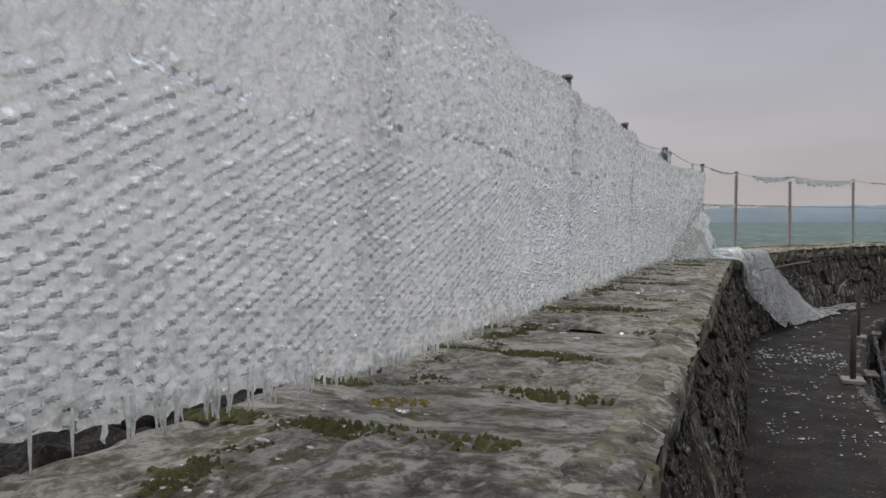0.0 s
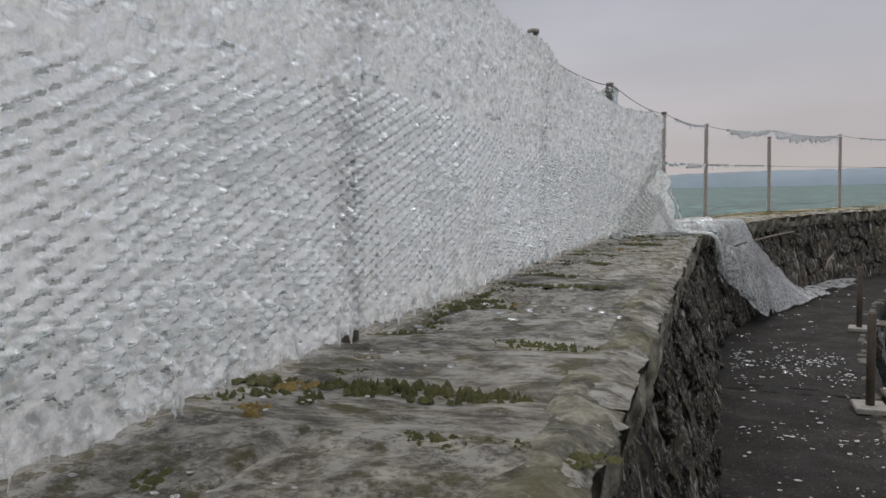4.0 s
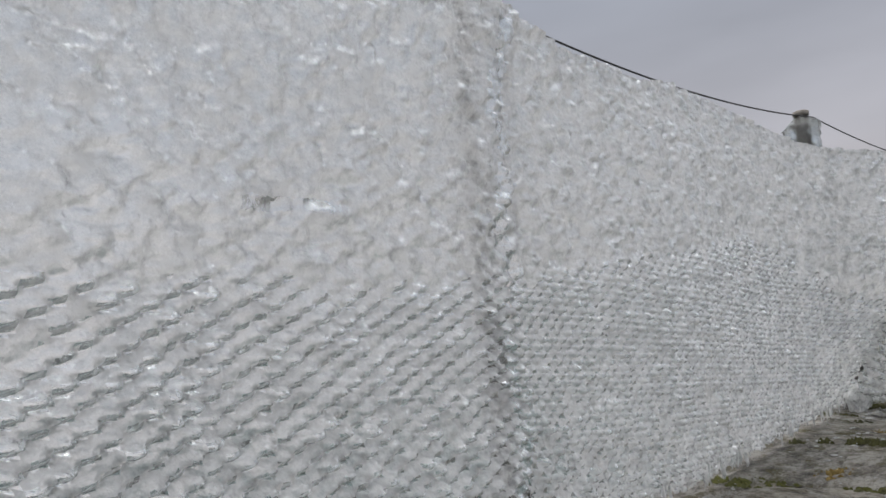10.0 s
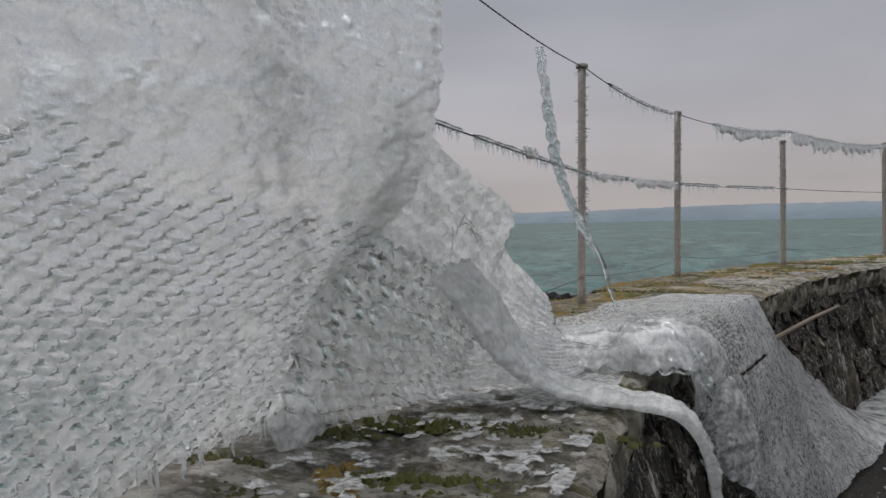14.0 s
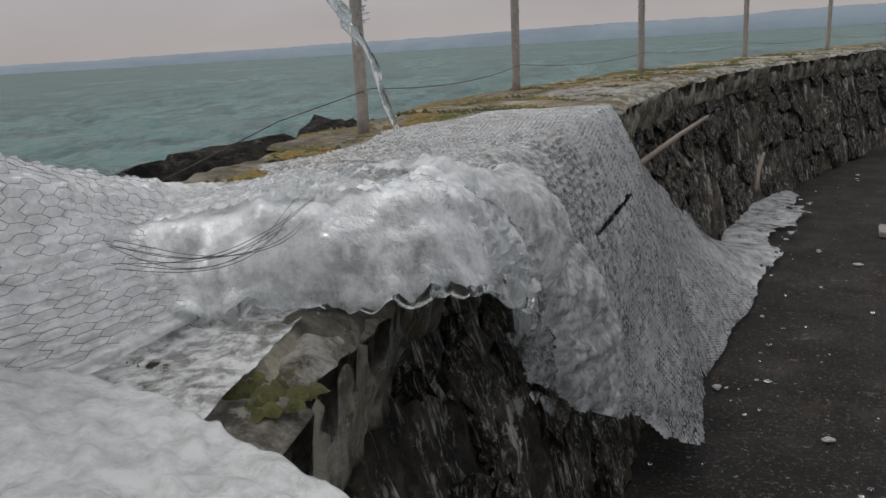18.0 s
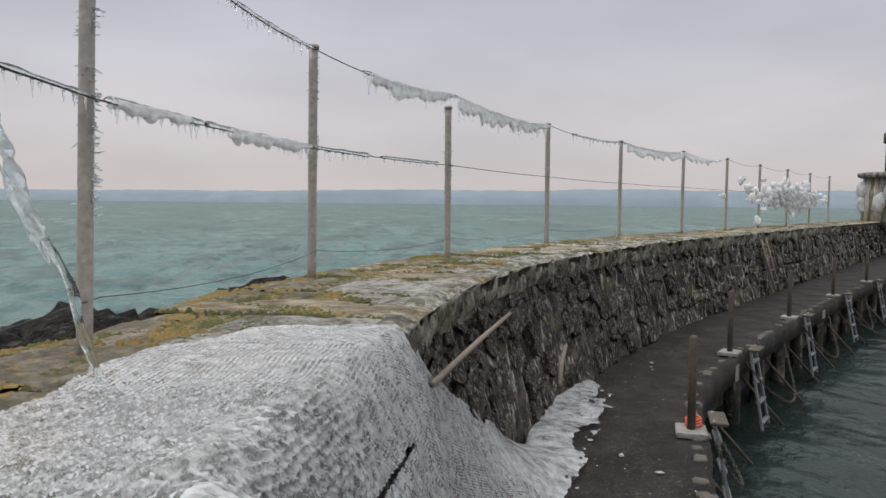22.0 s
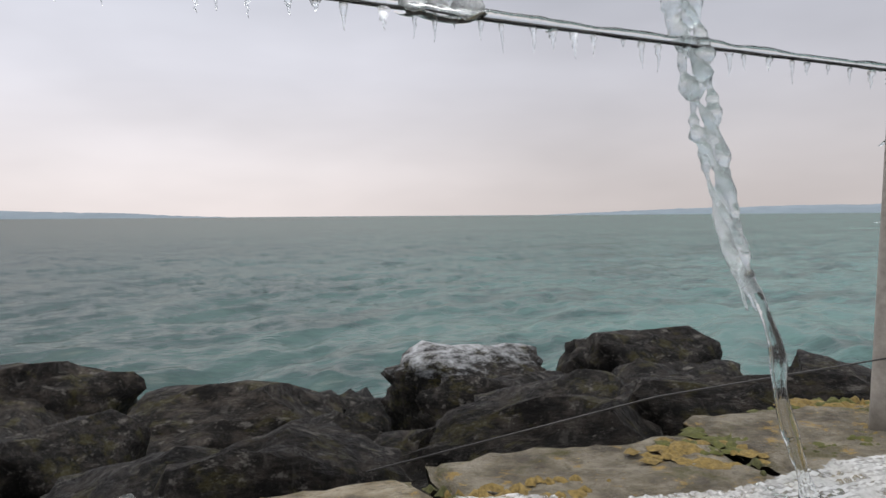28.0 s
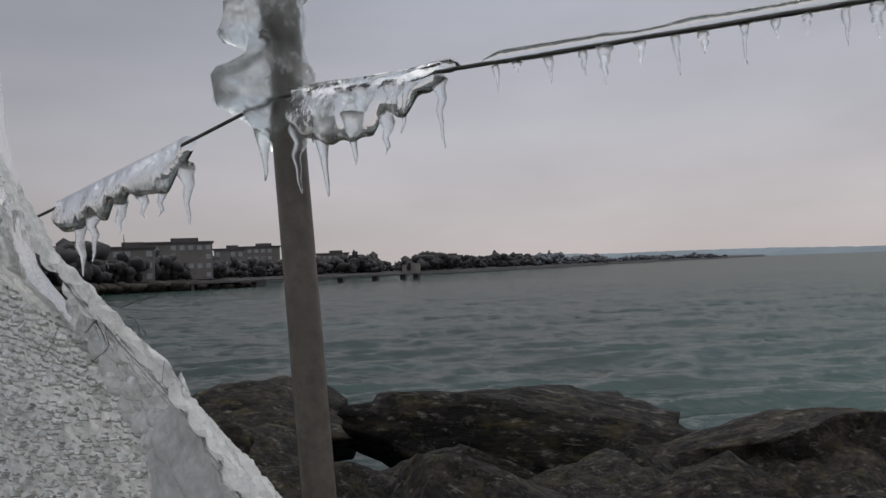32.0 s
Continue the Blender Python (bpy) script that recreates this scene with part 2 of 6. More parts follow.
def ice_mat(name, white, glassy, rough=0.12, cells=60.0, through=0.4, patch=21.0, relief=0.75):
    """Frosted ice: bright scatter that lets daylight through, over a share of plain refracting ice."""
    k = Mat(name)
    body = k.ramp(k.noise(9, 6, 0.65), [(0.3, tuple(c * 0.88 for c in white)), (0.7, white)])
    k.set(Base_Color=body, Roughness=rough, IOR=1.31)
    h = k.node("ShaderNodeMath")
    h.operation = 'MULTIPLY_ADD'
    k.link(k.noise(cells * 0.3, 4, 0.6), h.inputs[0])
    h.inputs[1].default_value = 1.6
    k.link(k.noise(cells, 5, 0.65), h.inputs[2])
    nrm = k.bump(h.outputs[0], relief, 0.01)
    tr = k.node("ShaderNodeBsdfTranslucent")
    k.link(body, tr.inputs[0])
    k.link(nrm, tr.inputs["Normal"])
    m1 = k.node("ShaderNodeMixShader", Fac=through)
    k.link(k.b.outputs[0], m1.inputs[1])
    k.link(tr.outputs[0], m1.inputs[2])
    gl = k.node("ShaderNodeBsdfGlass", Color=(0.95, 0.98, 0.98, 1), Roughness=0.03, IOR=1.31)
    k.link(nrm, gl.inputs["Normal"])
    m2 = k.node("ShaderNodeMixShader")
    k.link(k.rng(k.noise(patch, 5, 0.7), glassy[0], glassy[1], 0.4, 0.62), m2.inputs[0])
    k.link(m1.outputs[0], m2.inputs[1])
    k.link(gl.outputs[0], m2.inputs[2])
    k.link(m2.outputs[0], k.out.inputs[0])
    return k.m


M_NET = ice_mat("net_ice", (0.94, 0.938, 0.925), (0.14, 0.70), 0.08, 48, 0.36, 21.0, 0.5)
M_NET_PANE = ice_mat("net_pane_ice", (0.86, 0.865, 0.855), (0.75, 0.98), 0.04, 60, 0.3, 30.0, 0.35)
M_CRUST = ice_mat("crust_ice", (0.87, 0.87, 0.865), (0.2, 0.85), 0.04, 70, 0.3, 50, 0.3)
M_PIT = ice_mat("cell_ice", (0.74, 0.745, 0.74), (0.25, 0.88), 0.04, 50, 0.35, 26, 0.2)
M_GLASSY = ice_mat("glassy_ice", (0.86, 0.87, 0.87), (0.15, 0.55), 0.05, 90, 0.35, 22, 0.22)
M_MOUND = ice_mat("milky_ice", (0.945, 0.95, 0.945), (0.08, 0.62), 0.04, 62, 0.42, 30, 0.5)
M_RIME = ice_mat("rime_ice", (0.95, 0.96, 0.96), (0.72, 0.98), 0.03, 60, 0.3, 40, 0.45)
M_SNOW = ice_mat("spray_ice", (0.97, 0.975, 0.975), (0.0, 0.25), 0.3, 30, 0.55)
M_BAND = ice_mat("band_ice", (0.84, 0.845, 0.835), (0.12, 0.55), 0.08, 34, 0.42, 26.0, 0.3)
M_SHEET = ice_mat("ground_ice", (0.90, 0.91, 0.91), (0.25, 0.7), 0.05, 26, 0.3, 12, 0.45)
M_SKIRT = ice_mat("sheet_ice", (0.95, 0.955, 0.945), (0.03, 0.42), 0.1, 40, 0.45)


def clear_ice():
    k = Mat("clear_ice")
    k.set(Base_Color=(0.96, 0.98, 0.98), Roughness=0.04, IOR=1.31, Transmission_Weight=1.0)
    k.bump(k.noise(55, 3), 0.35, 0.006)
    return k.m


M_CLEAR = clear_ice()


def skin_ice():
    k = Mat("skin_ice")
    k.set(Base_Color=(0.97, 0.98, 0.98), Roughness=0.02, IOR=1.31, Transmission_Weight=1.0)
    k.bump(k.noise(9, 2), 0.08, 0.004)
    return k.m


M_SKIN = skin_ice()


def plain(name, col, rough=0.6, metal=0.0, grain=30.0, amount=0.35, bump=0.25):
    k = Mat(name)
    c = k.ramp(k.noise(grain, 5), [(0.3, tuple(v * (1 - amount) for v in col)), (0.7, tuple(v * (1 + amount * 0.6) for v in col))])
    c = k.mix(k.rng(k.noise(grain / 8, 4), 0, 0.5, 0.5, 0.68), c, tuple(v * 0.55 for v in col))
    k.set(Base_Color=c, Roughness=k.rng(k.noise(grain / 3), rough - 0.12, rough + 0.12), Metallic=metal)
    k.bump(k.noise(grain * 2, 5), bump, 0.004)
    return k.m


# darker copy of M_POST with shade painted in, for posts 0 to 4
M_POST_SHADED = plain("shaded_post", (0.115, 0.10, 0.085), 0.5, 0.0, 40)
M_POST = plain("weathered_grey_post", (0.36, 0.325, 0.285), 0.6, 0.0, 40)
M_MESH = plain("zinc_mesh_wire", (0.12, 0.115, 0.11), 0.5, 0.3, 120)
M_WIRE = plain("dull_wire", (0.06, 0.057, 0.055), 0.5, 0.4, 120)
M_STEEL = plain("galvanised_steel", (0.33, 0.34, 0.35), 0.5, 0.6, 40)
M_RUST = plain("rusty_iron", (0.10, 0.08, 0.062), 0.75, 0.3, 50)
M_ORANGE = plain("orange_rope", (0.55, 0.10, 0.05), 0.7, 0.0, 60)
M_EDGE = plain("worn_edge_concrete", (0.10, 0.09, 0.075), 0.9, 0.0, 24, 0.5, 0.5)
M_CONC = plain("pale_concrete", (0.25, 0.235, 0.21), 0.8, 0.0, 16)
M_LEAF = plain("dead_leaf", (0.22, 0.09, 0.07), 0.8, 0.0, 90)
M_STICK = plain("bleached_wood", (0.22, 0.18, 0.14), 0.75, 0.0, 60)
M_MOSS_BRIGHT = plain("bright_moss", (0.085, 0.088, 0.018), 0.95, 0.0, 120, 0.6, 0.8)
M_MOSS = plain("moss", (0.066, 0.066, 0.018), 0.95, 0.0, 120, 0.6, 0.8)
M_LICHEN = plain("ochre_moss", (0.21, 0.145, 0.042), 0.95, 0.0, 120, 0.6, 0.8)


WATER_LEVEL = -0.9


def water_mat(name, deep, shallow, rough, spec, grey=None, wave=0.07):
    k = Mat(name)
    # turbid water with cloud-like drifts of silt
    col = k.ramp(k.noise(0.06, 9, 0.72, (1.0, 0.3, 1.0)), [(0.36, tuple(c * 0.8 for c in deep)), (0.64, tuple(c * 1.12 for c in shallow))])
    if grey:
        # colour shifts from turquoise along the mole to grey-green towards the town
        # the mix follows the bearing from a point by the mole's bend
        rel = k.t.nodes.new("ShaderNodeVectorMath")
        rel.operation = 'SUBTRACT'
        rel.inputs[1].default_value = (2.0, 9.0, WATER_LEVEL)
        k.link(k.co, rel.inputs[0])
        unit = k.t.nodes.new("ShaderNodeVectorMath")
        unit.operation = 'NORMALIZE'
        k.link(rel.outputs[0], unit.inputs[0])
        side = k.t.nodes.new("ShaderNodeVectorMath")
        side.operation = 'DOT_PRODUCT'
        side.inputs[1].default_value = (0.26, 0.966, 0.0)
        k.link(unit.outputs[0], side.inputs[0])
        col = k.mix(k.rng(side.outputs["Value"], 1, 0, -0.5, 0.8), col, grey)
    h = k.node("ShaderNodeMath")
    h.operation = 'MULTIPLY_ADD'
    k.link(k.noise(4.5, 4, 0.6, (1.0, 0.6, 1.0)), h.inputs[0])
    h.inputs[1].default_value = 0.3
    k.link(k.noise(0.9, 3, 0.55, (1.0, 0.5, 1.0)), h.inputs[2])
    swell = k.t.nodes.new("ShaderNodeMath")
    swell.operation = 'MULTIPLY_ADD'
    k.link(k.noise(0.16, 4, 0.6, (1.0, 0.4, 1.0)), swell.inputs[0])
    swell.inputs[1].default_value = 0.8
    k.link(h.outputs[0], swell.inputs[2])
    nrm = k.bump(swell.outputs[0], 1.0, wave)
    # wave-sized dark bands painted into the colour, imitating dark wave troughs
    col = k.mix(k.rng(k.noise(0.6, 7, 0.72, (1.0, 0.35, 1.0)), 0, 0.75, 0.47, 0.6), col, tuple(c * 0.45 for c in deep) if not grey else (0.016, 0.042, 0.038))
    df = k.node("ShaderNodeBsdfDiffuse")
    k.link(col, df.inputs[0])
    k.link(nrm, df.inputs["Normal"])
    gl = k.node("ShaderNodeBsdfGlossy", Roughness=rough, Color=(0.8, 0.8, 0.8, 1))
    k.link(nrm, gl.inputs["Normal"])
    fr = k.node("ShaderNodeFresnel", IOR=1.33)
    k.link(nrm, fr.inputs["Normal"])
    cap = k.t.nodes.new("ShaderNodeMath")
    cap.operation = 'MULTIPLY'
    cap.inputs[1].default_value = spec
    k.link(fr.outputs[0], cap.inputs[0])
    mx = k.node("ShaderNodeMixShader")
    top = k.t.nodes.new("ShaderNodeMath")
    top.operation = 'MINIMUM'
    top.inputs[1].default_value = 0.36
    k.link(cap.outputs[0], top.inputs[0])
    k.link(top.outputs[0], mx.inputs[0])
    k.link(df.outputs[0], mx.inputs[1])
    k.link(gl.outputs[0], mx.inputs[2])
    k.link(mx.outputs[0], k.out.inputs[0])
    return k.m


M_WATER = water_mat("lake_water", (0.075, 0.16, 0.145), (0.105, 0.195, 0.175), 0.12, 0.8, (0.006, 0.020, 0.015))
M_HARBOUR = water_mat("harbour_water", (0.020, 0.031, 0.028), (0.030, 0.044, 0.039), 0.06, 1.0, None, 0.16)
# distance haze is painted into the hills' blue-grey base colour
M_HILL = plain("far_shore_haze_tint", (0.19, 0.235, 0.27), 1.0, 0.0, 0.01, 0.12, 0.0)
# paler copy of the tree colour, with the air's haze painted in
M_SHORE_FAR = plain("haze_tinted_shore_trees", (0.12, 0.13, 0.145), 1.0, 0.0, 0.05, 0.25, 0.0)
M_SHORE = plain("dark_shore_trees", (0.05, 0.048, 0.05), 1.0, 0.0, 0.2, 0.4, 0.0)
M_WALLFAR = plain("far_plaster", (0.20, 0.185, 0.17), 0.9, 0.0, 0.6, 0.2, 0.0)
M_ROOFFAR = plain("far_roof", (0.10, 0.09, 0.09), 0.9, 0.0, 0.6, 0.2, 0.0)
M_GLASSFAR = plain("far_window", (0.34, 0.36, 0.38), 0.3, 0.0, 1.0, 0.2, 0.0)


# ---- builders ----
def vnoise(x, y, seed=0):
    """Smooth value noise of arrays, 0 to 1."""
    xi, yi = np.floor(x).astype(np.int64), np.floor(y).astype(np.int64)
    fx, fy = x - xi, y - yi
    fx, fy = fx * fx * (3 - 2 * fx), fy * fy * (3 - 2 * fy)

    def h(a, b):
        v = (a * 374761393 + b * 668265263 + seed * 974711) & 0xFFFFFFFF
        v = ((v ^ (v >> 13)) * 1274126177) & 0xFFFFFFFF
        return ((v ^ (v >> 16)) & 0xFFFF) / 65535.0
    return (h(xi, yi) * (1 - fx) + h(xi + 1, yi) * fx) * (1 - fy) + (h(xi, yi + 1) * (1 - fx) + h(xi + 1, yi + 1) * fx) * fy


def fnoise(x, y, seed=0, octaves=4):
    s, a = 0, 0.5
    for o in range(octaves):
        s = s + a * vnoise(x * 2 ** o, y * 2 ** o, seed + o)
        a *= 0.5
    return s / (1 - 0.5 ** octaves)


def mesh_from(name, v, f, smooth=True):
    me = bpy.data.meshes.new(name)
    v = np.asarray(v, dtype=np.float32).reshape(-1, 3)
    f = np.asarray(f, dtype=np.int32)
    if f.ndim == 2:
        n, k = f.shape
        me.vertices.add(len(v))
        me.vertices.foreach_set("co", v.ravel())
        me.loops.add(n * k)
        me.loops.foreach_set("vertex_index", f.ravel())
        me.polygons.add(n)
        me.polygons.foreach_set("loop_start", np.arange(0, n * k, k, dtype=np.int32))
        me.polygons.foreach_set("loop_total", np.full(n, k, dtype=np.int32))
    else:
        me.from_pydata(v.tolist(), [], f.tolist())
    me.update(calc_edges=True)
    if smooth:
        me.polygons.foreach_set("use_smooth", np.ones(len(me.polygons), dtype=bool))
    return me


def solid(name, v, f, mat, parent=None, label="", smooth=True):
    me = mesh_from(name, v, f, smooth)
    me.materials.append(mat)
    ob = new(name, me)
    if parent:
        ob.parent = parent
    if label:
        ob["label"] = label
    return ob


def part(name, bm, mat, parent=None, label="", smooth=False):
    me = bpy.data.meshes.new(name)
    bm.to_mesh(me)
    bm.free()
    me.materials.append(mat)
    if smooth:
        me.polygons.foreach_set("use_smooth", np.ones(len(me.polygons), dtype=bool))
    ob = new(name, me)
    if parent:
        ob.parent = parent
    if label:
        ob["label"] = label
    return ob


def grid_faces(n, m, off=0):
    """Quads of an n x m vertex grid (row-major)."""
    i = (np.arange(n - 1)[:, None] * m + np.arange(m - 1)[None, :]).ravel() + off
    return np.stack([i, i + 1, i + m + 1, i + m], -1)


def box_bm(sx, sy, sz, at=(0, 0, 0), bevel=0.0, turn=None):
    bm = bmesh.new()
    bmesh.ops.create_cube(bm, size=1)
    m = Matrix.Translation(at) @ (turn or Matrix.Identity(4)) @ Matrix.Diagonal((sx, sy, sz, 1))
    bmesh.ops.transform(bm, matrix=m, verts=bm.verts)
    if bevel:
        bmesh.ops.bevel(bm, geom=bm.edges[:], offset=bevel, segments=2, affect='EDGES')
    return bm


def tube(points, radii, sides=8, closed_ends=True):
    """Vertices and faces (quads; end caps as degenerate quads) of a tube along points."""
    p = np.asarray(points, float)
    n = len(p)
    r = np.broadcast_to(np.asarray(radii, float), (n,))
    tan = np.gradient(p, axis=0)
    tan /= np.linalg.norm(tan, axis=1)[:, None] + 1e-9
    ref = np.where(np.abs(tan[:, 2:3]) > 0.9, np.array([[1.0, 0, 0]]), np.array([[0, 0, 1.0]]))
    a = np.cross(tan, ref)
    a /= np.linalg.norm(a, axis=1)[:, None] + 1e-9
    b = np.cross(tan, a)
    ang = np.linspace(0, 2 * np.pi, sides, endpoint=False)
    v = p[:, None] + r[:, None, None] * (np.cos(ang)[None, :, None] * a[:, None] + np.sin(ang)[None, :, None] * b[:, None])
    f = []
    for i in range(n - 1):
        for j in range(sides):
            k = (j + 1) % sides
            f.append((i * sides + j, i * sides + k, (i + 1) * sides + k, (i + 1) * sides + j))
    if closed_ends:
        for base, flip in ((0, 1), ((n - 1) * sides, 0)):
            for j in range(1, sides - 1, 2):
                q = (base, base + j, base + j + 1, base + min(j + 2, sides - 1))
                f.append(q[::-1] if flip else q)
    f = [q for q in f if len(set(q)) == 4]
    return v.reshape(-1, 3), np.array(f)


def merge(chunks):
    vs, fs, off = [], [], 0
    for v, f in chunks:
        vs.append(v)
        fs.append(np.asarray(f) + off)
        off += len(v)
    return np.concatenate(vs), np.concatenate(fs)


def spline(pts, step):
    """A smooth curve through plan points, resampled at even steps; returns points and unit tangents."""
    p = np.asarray(pts, float)
    p = np.vstack([2 * p[0] - p[1], p, 2 * p[-1] - p[-2]])
    out = []
    for i in range(1, len(p) - 2):
        t = np.linspace(0, 1, 24, endpoint=False)[:, None]
        a, b, c, d = p[i - 1], p[i], p[i + 1], p[i + 2]
        out.append(0.5 * (2 * b + (c - a) * t + (2 * a - 5 * b + 4 * c - d) * t ** 2 + (3 * b - a - 3 * c + d) * t ** 3))
    q = np.vstack(out + [p[-2:-1]])
    s = np.r_[0, np.cumsum(np.linalg.norm(np.diff(q, axis=0), axis=1))]
    u = np.arange(0, s[-1], step)
    q = np.stack([np.interp(u, s, q[:, k]) for k in range(q.shape[1])], -1)
    tan = np.gradient(q, axis=0)
    return q, tan / np.linalg.norm(tan, axis=1)[:, None]


def icosphere(sub):
    bm = bmesh.new()
    bmesh.ops.create_icosphere(bm, subdivisions=sub, radius=1)
    v = np.array([x.co for x in bm.verts])
    f = np.array([[x.index for x in q.verts] for q in bm.faces])
    bm.free()
    return v, f


ICO1, ICO2, ICO3, ICO4 = icosphere(1), icosphere(2), icosphere(3), icosphere(4)


def lump(v, seed, amount, scale=1.6):
    """Displaces unit-sphere points by noise, with some flattened sides, for broken stone."""
    rnd = random.Random(seed)
    o = Vector((rnd.random() * 50, rnd.random() * 50, rnd.random() * 50))
    out = np.array([Vector(p) * (1 + amount * (noise.fractal(Vector(p) * scale + o, 0.9, 2.1, 4))) for p in v])
    for _ in range(7):
        n = np.array(Vector((rnd.uniform(-1, 1), rnd.uniform(-1, 1), rnd.uniform(-0.6, 1))).normalized())
        d = rnd.uniform(0.62, 0.85)
        over = np.maximum(out @ n - d, 0)
        out = out - over[:, None] * 0.85 * n
    return out
# ---- plan of the sea wall: inner top edge, widths, and the walkway's edge ----
WALL_Z, WATER_Z = 1.10, WATER_LEVEL
INNER, TAN = spline([(-0.2, -9), (-0.2, -2), (-0.22, 5), (-0.19, 9.2), (-0.135, 10.4), (-0.035, 10.95), (0.095, 11.5), (0.23, 12.0), (0.57, 13.25), (1.28, 14.95), (2.39, 16.75), (3.85, 18.7),
                     (5.15, 20.2), (7.6, 22.9), (10.4, 26.0), (17, 33), (24, 40.5)], 0.05)
LEFT = np.stack([-TAN[:, 1], TAN[:, 0]], -1)         # towards the open lake
WIDTH = np.interp(INNER[:, 1], [-9, 4, 9, 10.5, 11.2, 12.5, 40], [1.08, 1.02, 0.82, 0.73, 0.90, 0.98, 0.95])
S_OF_Y = lambda y: int(np.argmin(np.abs(INNER[:, 1] - y)))


def wall_at(i, across, z):
    """A point on the wall: station i, metres from the inner top edge towards the lake, height."""
    p = INNER[i] + LEFT[i] * across
    return (p[0], p[1], z)


def batter(z):
    return -0.26 * (WALL_Z - z) / WALL_Z


def build_wall():
    wall = tagged(new("wall_sea"), "old dark rubble sea wall with lichened capstones", "sea wall", kind="structure")
    st = np.arange(0, len(INNER), 4)
    v = []
    for i in st:
        w = WIDTH[i]
        v += [wall_at(i, a, z) for a, z in ((0.13, -1.3), (0.11, 1.045), (w - 0.1, 1.045), (w - 0.04, 0.9), (w + 0.15, -1.3))]
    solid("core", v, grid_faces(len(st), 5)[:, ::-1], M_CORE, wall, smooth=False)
    # pointed and weathered inner face, split by upright cracks
    s = np.arange(S_OF_Y(-3), S_OF_Y(30), 0.5)
    z = np.linspace(-1.2, 1.06, 66)
    S, Z = np.meshgrid(s, z, indexing="ij")
    P = np.stack([np.interp(S, np.arange(len(INNER)), INNER[:, k]) for k in (0, 1)], -1)
    L = np.stack([np.interp(S, np.arange(len(INNER)), LEFT[:, k]) for k in (0, 1)], -1)
    m = S * 0.05
    out = 0.14 * (fnoise(m * 4.5, Z * 1.9, 41, 5) - 0.5) + 0.07 * np.abs(fnoise(m * 12, Z * 3.0, 47, 4) - 0.5)
    top = np.clip((Z - 0.9) / 0.16, 0, 1)
    across = batter(Z) + 0.045 + out * (1 - 0.5 * top) + 0.06 * top
    P = P + L * across[..., None]
    v = np.concatenate([P, Z[..., None]], -1)
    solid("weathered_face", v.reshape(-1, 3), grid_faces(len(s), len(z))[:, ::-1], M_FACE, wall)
    # crumbling brink between the cap and the face
    s = np.arange(S_OF_Y(-2), S_OF_Y(28), 0.4)
    k = np.linspace(0, 1, 26)
    S, K = np.meshgrid(s, k, indexing="ij")
    P = np.stack([np.interp(S, np.arange(len(INNER)), INNER[:, a]) for a in (0, 1)], -1)
    L = np.stack([np.interp(S, np.arange(len(INNER)), LEFT[:, a]) for a in (0, 1)], -1)
    m = S * 0.05
    reach = 0.05 + 0.09 * fnoise(m * 5, m * 0, 51, 4)
    across = np.where(K < 0.4, reach * (1 - K / 0.4), 0) - 0.035 * np.sin(np.pi * np.clip(K * 1.1, 0, 1)) + np.where(K > 0.4, batter(1.1 - 0.32 * (K - 0.4)) + 0.05 * (K - 0.4), 0)
    z = 1.112 - np.where(K > 0.4, 0.34 * (K - 0.4), 0) - 0.03 * np.clip((K - 0.2) / 0.2, 0, 1)
    rug = 0.075 * (fnoise(m * 8, K * 2.5, 53, 5) - 0.5) + 0.03 * np.abs(fnoise(m * 26, K * 8, 55, 3) - 0.5)
    across = across - rug * np.clip(K / 0.3, 0.15, 1) + 0.16 * np.clip((K - 0.9) / 0.1, 0, 1)
    z = z + 0.045 * (fnoise(m * 11, K * 3 + 5, 57, 4) - 0.55) * np.clip(K / 0.2, 0, 1) - 0.03 * (K > 0.99) - 0.014 * (K < 0.01)
    P = P + L * across[..., None]
    v = np.concatenate([P, z[..., None]], -1)
    solid("brink", v.reshape(-1, 3), grid_faces(len(s), len(k)), M_BRINK, wall, "crumbling lichened edge stones")
    return wall


WALL = build_wall()


def slab_mesh(seed, n=7):
    """A unit flagstone, uneven on top, with rounded ragged sides."""
    rnd = random.Random(seed)
    u = np.linspace(-0.5, 0.5, n)
    X, Y = np.meshgrid(u, u, indexing="ij")
    edge = np.maximum(np.abs(X), np.abs(Y)) * 2
    ledge = fnoise(X * 2.2 + seed * 7, Y * 3.4, seed, 5)
    Z = 0.5 - 0.22 * np.clip((edge - 0.86) / 0.14, 0, 1) ** 2 + 0.42 * (np.round(ledge * 8) / 8 * 0.65 + ledge * 0.35 - 0.5) + 0.13 * (fnoise(X * 14 + 5, Y * 14, seed + 9, 3) - 0.5)
    wob = np.maximum(0.07 * (fnoise(X * 9 + 3, Y * 9 + seed, seed + 3, 4) - 0.42), -0.012) * np.clip((edge - 0.7) / 0.3, 0, 1)
    top = np.stack([X + wob * np.sign(X), Y + wob * np.sign(Y), Z], -1).reshape(-1, 3)
    rim = [i * n for i in range(n)] + [(n - 1) * n + j for j in range(1, n)] + [i * n + n - 1 for i in range(n - 2, -1, -1)] + [j for j in range(n - 2, 0, -1)]
    low = top[rim].copy()
    low[:, :2] *= 0.96
    low[:, 2] = -0.5
    f = grid_faces(n, n).tolist()
    k = len(rim)
    for a in range(k):
        b = (a + 1) % k
        f.append([rim[b], rim[a], n * n + a, n * n + b])
    me = mesh_from("flagstone", np.vstack([top, low]), np.array(f)[:, ::-1])
    return me


